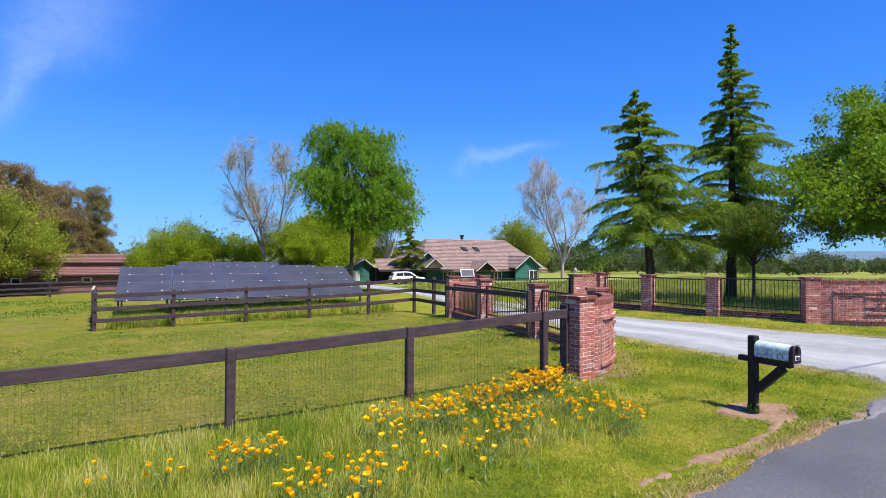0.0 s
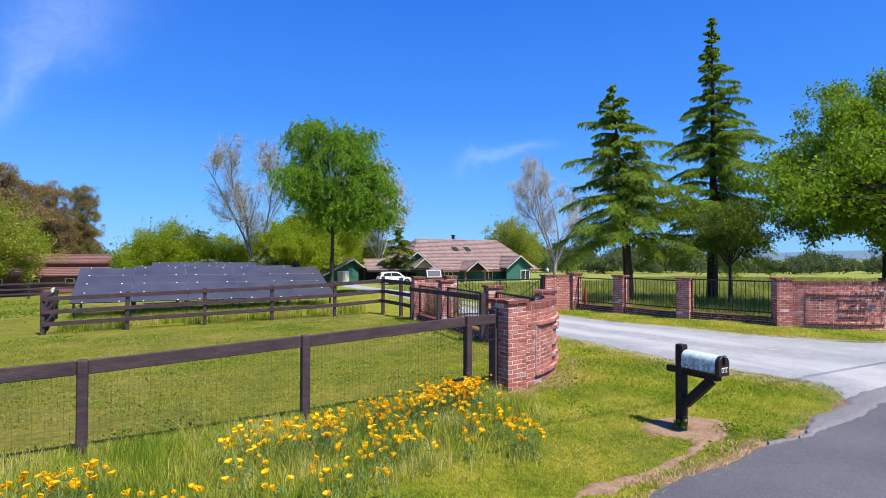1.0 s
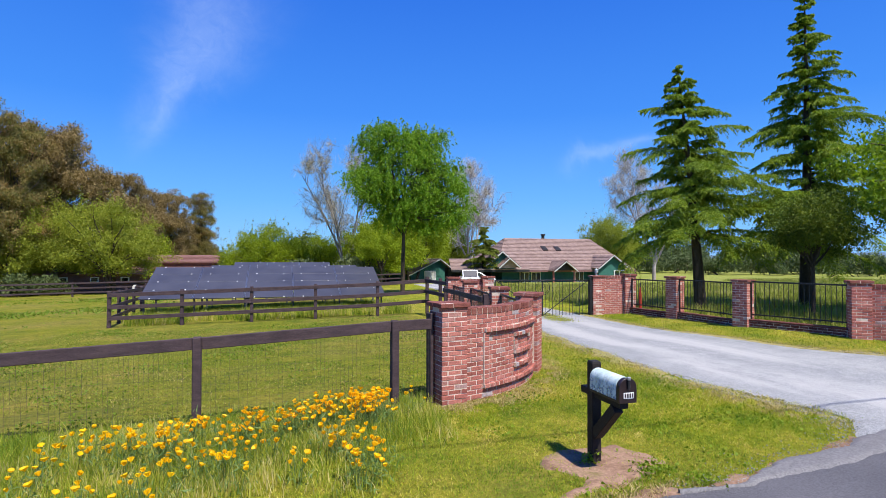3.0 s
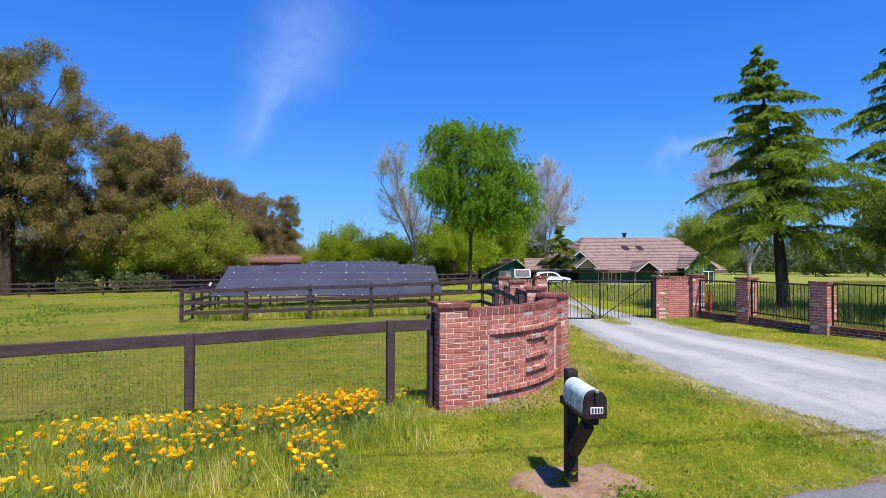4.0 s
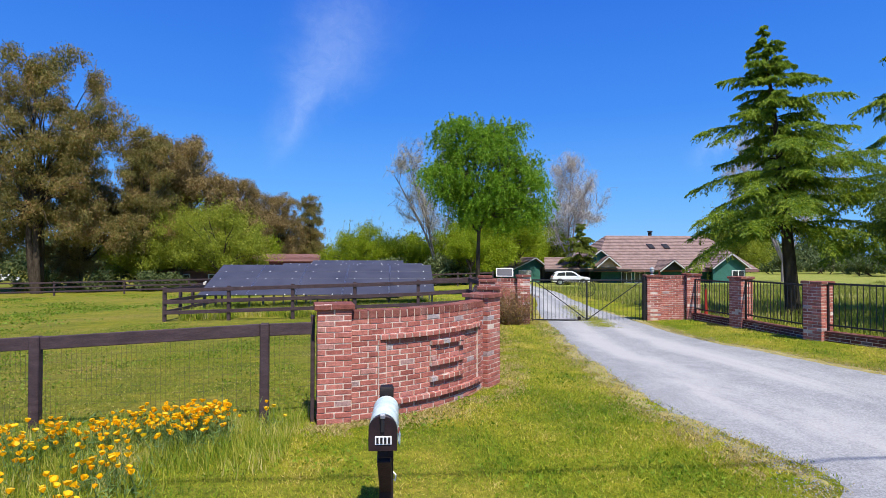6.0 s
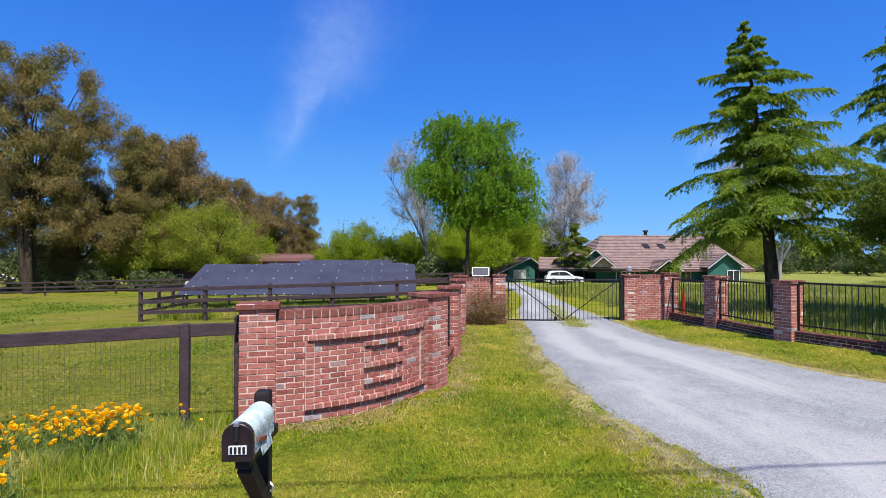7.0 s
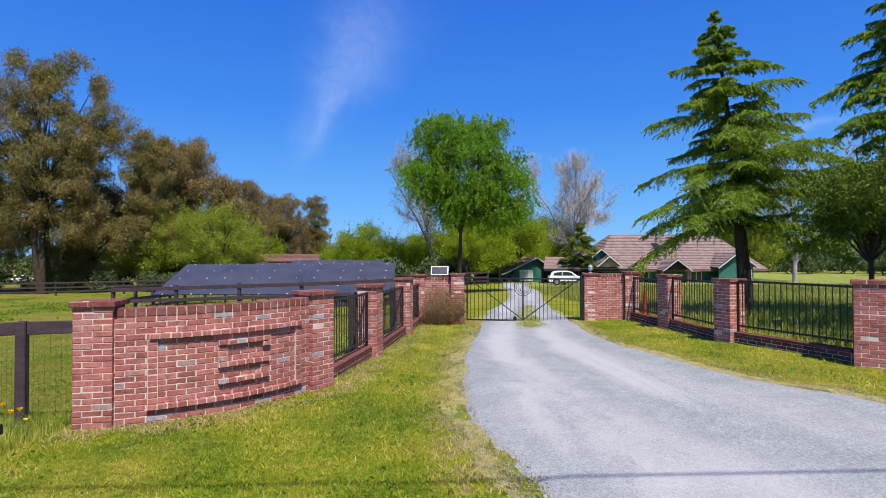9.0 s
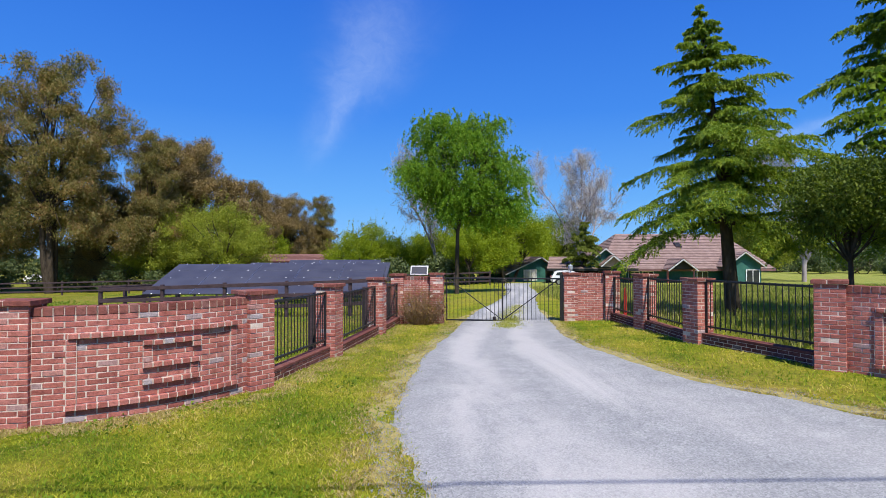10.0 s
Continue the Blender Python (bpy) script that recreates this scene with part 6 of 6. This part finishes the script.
def build_grass():
    r = np.random.default_rng(17)
    verge = scatter(300000, -4.2, 11, 2.6, 9.5, r, lambda x, y: y < fence_y(x) + 0.8 or x > 6.3)
    tagged(new("verge_grass", blades("verge", verge, 0.027, 0.0036, M["blade"], r, 1.2)), "short mown verge grass with yellow tips", "grass", kind="stuff")
    pts = scatter(60000, 8, 22, 5.0, 19, r, lambda x, y: True)
    tagged(new("drive_side_grass", blades("side", pts, 0.045, 0.008, M["blade"], r, 1.0)), "green grass strips beside the gravel drive", "grass", kind="stuff")
    pts = scatter(110000, -7, 10, 6.2, 20, r, lambda x, y: patchy(x, y, 0.8) > -0.25)
    tagged(new("paddock_grass", blades("paddock", pts, 0.03, 0.007, M["paddock_blade"], r, 1.1)), "grazed paddock grass with dry patches", "grass", kind="stuff")
    tall = scatter(74000, -4.5, 6.1, 3.6, 7.4, r, lambda x, y: fence_y(x) - 2.2 + 0.8 * patchy(x, y, 0.9) + 0.25 * r.normal() + max(0, x - 4.6) * 0.75 < y < fence_y(x) + 0.25)
    tagged(new("tall_grass", blades("tall", tall, 0.20, 0.0034, M["tall"], r, 0.45)), "tall wild grass and seed heads below the fence", "tall grass", kind="stuff")
    arr = scatter(30000, -1.6, 9.6, 22.3, 28, r, lambda x, y: patchy(x, y, 0.6, 3.0) > -0.3)
    tagged(new("array_grass", blades("under", arr, 0.42, 0.010, M["tall"], r, 0.4)), "long unmown grass under the solar panels", "tall grass", kind="stuff")
    fld = scatter(75000, 15.5, 48, 9.5, 45, r, lambda x, y: x > 16.9 + (17 - min(y, 17)) * 0.02 and (y < 17.2 or x > 17))
    tagged(new("field_grass", blades("field", fld, 0.30, 0.011, M["field_blade"], r, 0.4)), "tall spring grass in the field behind the iron fence", "tall grass", kind="stuff")
    back = scatter(70000, 24, 75, 24, 58, r, lambda x, y: patchy(x, y, 0.12, 7.0) + 0.4 * patchy(x, y, 0.5, 1.0) > -0.25 and not (28 < x < 60 and y > 46))
    tagged(new("back_field_grass", blades("back", back, 0.34, 0.030, M["field_blade"], r, 0.4)), "seeding grass farther back in the field", "tall grass", kind="stuff")
    weeds = scatter(90000, -7, 10, 6.6, 21, r, lambda x, y: patchy(x, y, 0.45, 5.0) + 0.5 * patchy(x, y, 1.9, 2.0) + 0.25 * r.normal() > 0.42)
    weeds = np.array(weeds) + r.uniform(0, 1, (len(weeds), 3)) * (0, 0, 0.06)
    tagged(new("paddock_weeds", leaf_mesh("weeds", weeds, 0.04, M["clover"], r, 0.8, -0.6)), "low broad-leaved weeds in patches in the paddock", "weeds", kind="stuff")
    far = scatter(60000, -28, 9, 20, 52, r, lambda x, y: patchy(x, y, 0.16, 5.0) + 0.4 * patchy(x, y, 0.6, 2.0) + 0.15 * r.normal() > 0.18 and not (-2.3 < x < 9.3 and y < 40))
    far = np.array(far) + r.uniform(0, 1, (len(far), 3)) * (0, 0, 0.08)
    tagged(new("far_paddock_weeds", leaf_mesh("farweeds", far, 0.10, M["clover"], r, 0.8, -0.8)), "green weed patches at the back of the paddock", "weeds", kind="stuff")
    tuft = scatter(9000, 5.5, 11, 3.6, 8, r, lambda x, y: patchy(x, y, 1.1, 9.0) + 0.2 * r.normal() > 0.46)
    tuft = np.array(tuft) + r.uniform(0, 1, (len(tuft), 3)) * (0, 0, 0.07)
    tagged(new("verge_weeds", leaf_mesh("tuft", tuft, 0.038, M["weed_bright"], r, 0.7, -0.6)), "small leafy weeds in the verge", "weeds", kind="stuff")


def flower_mesh(openness, mat):
    g = Geo()
    for k in range(4):
        R = Matrix.Rotation(k * math.pi / 2 + 0.2, 4, "Z") @ Matrix.Rotation(-openness, 4, "X")
        g.add([(0, 0, 0), (0.017, 0.004, 0.018), (0.021, 0.009, 0.034), (0, 0.012, 0.040), (-0.021, 0.009, 0.034), (-0.017, 0.004, 0.018)], [(0, 1, 2, 3), (0, 3, 4, 5)], R)
    return g.mesh("petals", mat)


def build_poppies():
    r = np.random.default_rng(23)
    heads = [flower_mesh(o, M["petal"]) for o in (0.05, 0.2, 0.4)]
    spots = []
    hubs = [(0.88, 5.23), (1.18, 4.43), (1.58, 4.23), (2.08, 5.03), (2.58, 5.63), (3.08, 5.33), (2.88, 4.53), (3.48, 5.83), (3.78, 4.93), (3.98, 6.13), (4.18, 5.43), (4.58, 5.93), (4.73, 5.13), (4.83, 4.73)]
    while len(spots) < 96:
        hx, hy = hubs[int(r.integers(0, len(hubs)))]
        x, y = r.normal(hx, 0.30), r.normal(hy, 0.20)
        if 4.0 < y < fence_y(x) - 0.3 and x < 5.35:
            spots.append((x, y, 1.0))
    for k in range(34):
        spots.append((min(r.normal(4.9, 0.27), 5.35), min(r.normal(6.27, 0.14), 6.6), 1.1))
    for x, y in ((0.1, 5.2), (-0.35, 5.2), (5.8, 6.66)):
        spots.append((x, y, 1.0))
    for x, y, s in spots:
        t = thing("poppy_plant", on_ground(x, y, r.uniform(0, 360)), "orange and yellow poppies on blue-green feathery foliage", "flower", "wild poppies")
        n = int(r.integers(3, 7))
        stems = Geo()
        tops = []
        for k in range(n):
            a, q = r.uniform(0, 2 * math.pi), r.uniform(0.03, 0.17)
            h = r.uniform(0.18, 0.36) * s
            tip = (q * math.cos(a), q * math.sin(a), h)
            stems.tube([(0.3 * tip[0], 0.3 * tip[1], 0), (0.6 * tip[0], 0.6 * tip[1], h * 0.6), tip], 0.0022, 4, False)
            tops.append(tip)
        part("stem_tuft", stems.mesh("stems", M["fern"]), t)
        C = r.normal(0, 0.09, (56, 3))
        C[:, 2] = np.abs(C[:, 2]) * 1.5 + 0.02
        part("foliage", leaf_mesh("fern", C, 0.075, M["fern"], r, 0.14, -1.0), t)
        for tip in tops:
            part("flower", heads[int(r.integers(0, 3))], t, Matrix.Translation(tip) @ pose(0, 0, 0, r.normal(0, 13), r.normal(0, 13), r.uniform(0, 90)) @ Matrix.Scale(r.uniform(0.8, 1.25), 4))


def bush():
    r = np.random.default_rng(77)
    g = Geo()
    P = []
    for k in range(190):
        a = r.uniform(0, 2 * math.pi)
        q = r.random() ** 0.6
        e = np.array((0.78 * math.cos(a) * q, 0.36 * math.sin(a) * q, (0.45 + 0.95 * r.random() ** 1.3) * (1.1 - 0.45 * q)))
        pts = limb(g, (e[0] * 0.35, e[1] * 0.35, 0), e, 0.009, 0.003, r, 4, 0, 0.12, 6)
        for c in range(3):
            m = np.array(pts[int(r.integers(2, 6))])
            limb(g, m, m + r.normal(0, 0.14, 3) + (0, 0, 0.06), 0.004, 0.002, r, 3, 0, 0.1, 3)
        for c in range(20):
            P.append(np.array(pts[int(r.integers(1, 6))]) + r.normal(0, 0.075, 3))
    P = np.array(P)
    P[:, 2] = np.maximum(P[:, 2], 0.03)
    t = thing("dry_bush", on_ground(10.72, 17.48), "half-dry brown twiggy bush before the brick gate wall", "bush")
    part("branchwork", g.mesh("twigs", M["dry_twig"]), t)
    part("leaves", leaf_mesh("bl", P, 0.052, M["dry_leaf"], r, 0.5), t)


def dirt_patch():
    nx, ny = 110, 56
    xs, ys = np.linspace(3.4, 9.2, nx), np.linspace(3.0, 5.4, ny)
    V = [(x, y, ground_z(x, y) + 0.005 * noise.noise((x * 4, y * 4, 2)) - 0.036 + 0.041 * smooth01(-0.12, 0.10, dirt_depth(x, y))) for y in ys for x in xs]
    i = (np.arange(ny - 1)[:, None] * nx + np.arange(nx - 1)[None]).ravel()
    structure("dirt_patch", fast_mesh("dirt", V, np.stack([i, i + 1, i + nx + 1, i + nx], -1), M["dirt"]), "bare brown dirt round the mailbox and beside the road", "dirt")


def fringe(name, line, spread, n, h, mat, label, seed, lift=-0.005):
    """Blades gathered along a line on the ground."""
    r = np.random.default_rng(seed)
    L = np.array(line)
    k = r.uniform(0, len(L) - 1.001, n)
    i = k.astype(int)
    P = L[i] + (L[i + 1] - L[i]) * (k - i)[:, None] + r.normal(0, spread, (n, 2))
    keep = [(x, y, ground_z(x, y) + lift) for x, y in P if patchy(x, y, 2.5, seed) > -0.25]
    tagged(new(name, blades(name, keep, h, 0.005, mat, r, 1.1)), label, "grass", kind="stuff")


def fringes():
    le, ri = spline(LEFT_EDGE[1:8], 20), spline(RIGHT_EDGE[1:8], 20)
    fringe("straw_fringe", le - (0.16, 0), 0.18, 21000, 0.024, M["straw"], "dry straw-coloured grass along the drive's edge", 3)
    fringe("straw_fringe", ri + (0.14, 0), 0.16, 15000, 0.024, M["straw"], "dry straw-coloured grass along the drive's edge", 4)
    fringe("edge_grass", le + (0.02, 0), 0.12, 1500, 0.045, M["blade"], "tufts of grass growing into the gravel edge", 5)
    wall = [(6.2, 6.85), (6.75, 6.88), (7.4, 7.1), (8.0, 7.6), (8.55, 8.25), (8.95, 8.9), (9.15, 10.0), (9.3, 11.4), (9.65, 13.0), (9.95, 15.2), (10.3, 17.6)]
    fringe("wall_foot_grass", spline(wall, 10), 0.17, 13000, 0.035, M["straw"], "dry grass at the foot of the brick wall", 6)
    fringe("median_grass", [(13.05, 15.4), (13.2, 16.5), (13.35, 17.6), (13.5, 18.6), (14.0, 21), (14.6, 24)], 0.20, 8500, 0.045, M["median_blade"], "patch of grass in the middle of the drive", 8, 0.024)
    fringe("road_edge_grass", [(x, road_edge(x) + 0.12) for x in np.arange(3.5, 8.0, 0.3)], 0.10, 3200, 0.04, M["straw"], "dry grass at the road's edge", 9)


def weed_tufts():
    """Broad-leaved weeds that stand in the bare ground by the road."""
    r = np.random.default_rng(41)
    for x, y, n, w in ((7.51, 4.06, 300, 0.11), (7.07, 4.47, 120, 0.05), (7.77, 3.75, 150, 0.10)):
        t = thing("weed_tuft", on_ground(x, y), "leafy green weed growing in bare dirt", "weed", "roadside weeds")
        C = r.normal(0, 1, (n, 3)) * (w, w * 0.8, 0.05)
        C[:, 2] = np.abs(C[:, 2]) + 0.01
        part("foliage", leaf_mesh("tuft", C, 0.034, M["weed_bright"], r, 0.6, -0.5), t)


def loose_stones():
    r = np.random.default_rng(12)
    P = []
    for line, n in ((spline(LEFT_EDGE[:7], 20), 2600), (spline(RIGHT_EDGE[:7], 20), 1800), (np.array([(x, road_edge(x) + 0.1) for x in np.arange(7.5, 10.5, 0.2)]), 700)):
        k = r.uniform(0, len(line) - 1.001, n)
        i = k.astype(int)
        P.append(line[i] + (line[i + 1] - line[i]) * (k - i)[:, None] + r.normal(0, 0.16, (n, 2)))
    P = np.concatenate(P)
    n = len(P)
    Z = np.array([ground_z(x, y) for x, y in P]) + 0.012
    s = r.uniform(0.004, 0.011, n)
    oct6 = np.array([(1, 0, 0), (0, 1, 0), (-1, 0, 0), (0, -1, 0), (0, 0, 0.7), (0, 0, -0.7)])
    V = np.concatenate([P, Z[:, None]], 1)[:, None, :] + oct6[None] * s[:, None, None] * r.uniform(0.6, 1.3, (n, 6, 1))
    f = np.array([(0, 1, 4), (1, 2, 4), (2, 3, 4), (3, 0, 4), (1, 0, 5), (2, 1, 5), (3, 2, 5), (0, 3, 5)])
    F = (np.arange(n)[:, None, None] * 6 + f[None]).reshape(-1, 3)
    tagged(new("loose_gravel", fast_mesh("stones", V.reshape(-1, 3), F, M["gravel"])), "loose grey stones along the edges of the drive", "gravel", kind="stuff")


build_grass()
build_poppies()
bush()
dirt_patch()
fringes()
weed_tufts()
loose_stones()
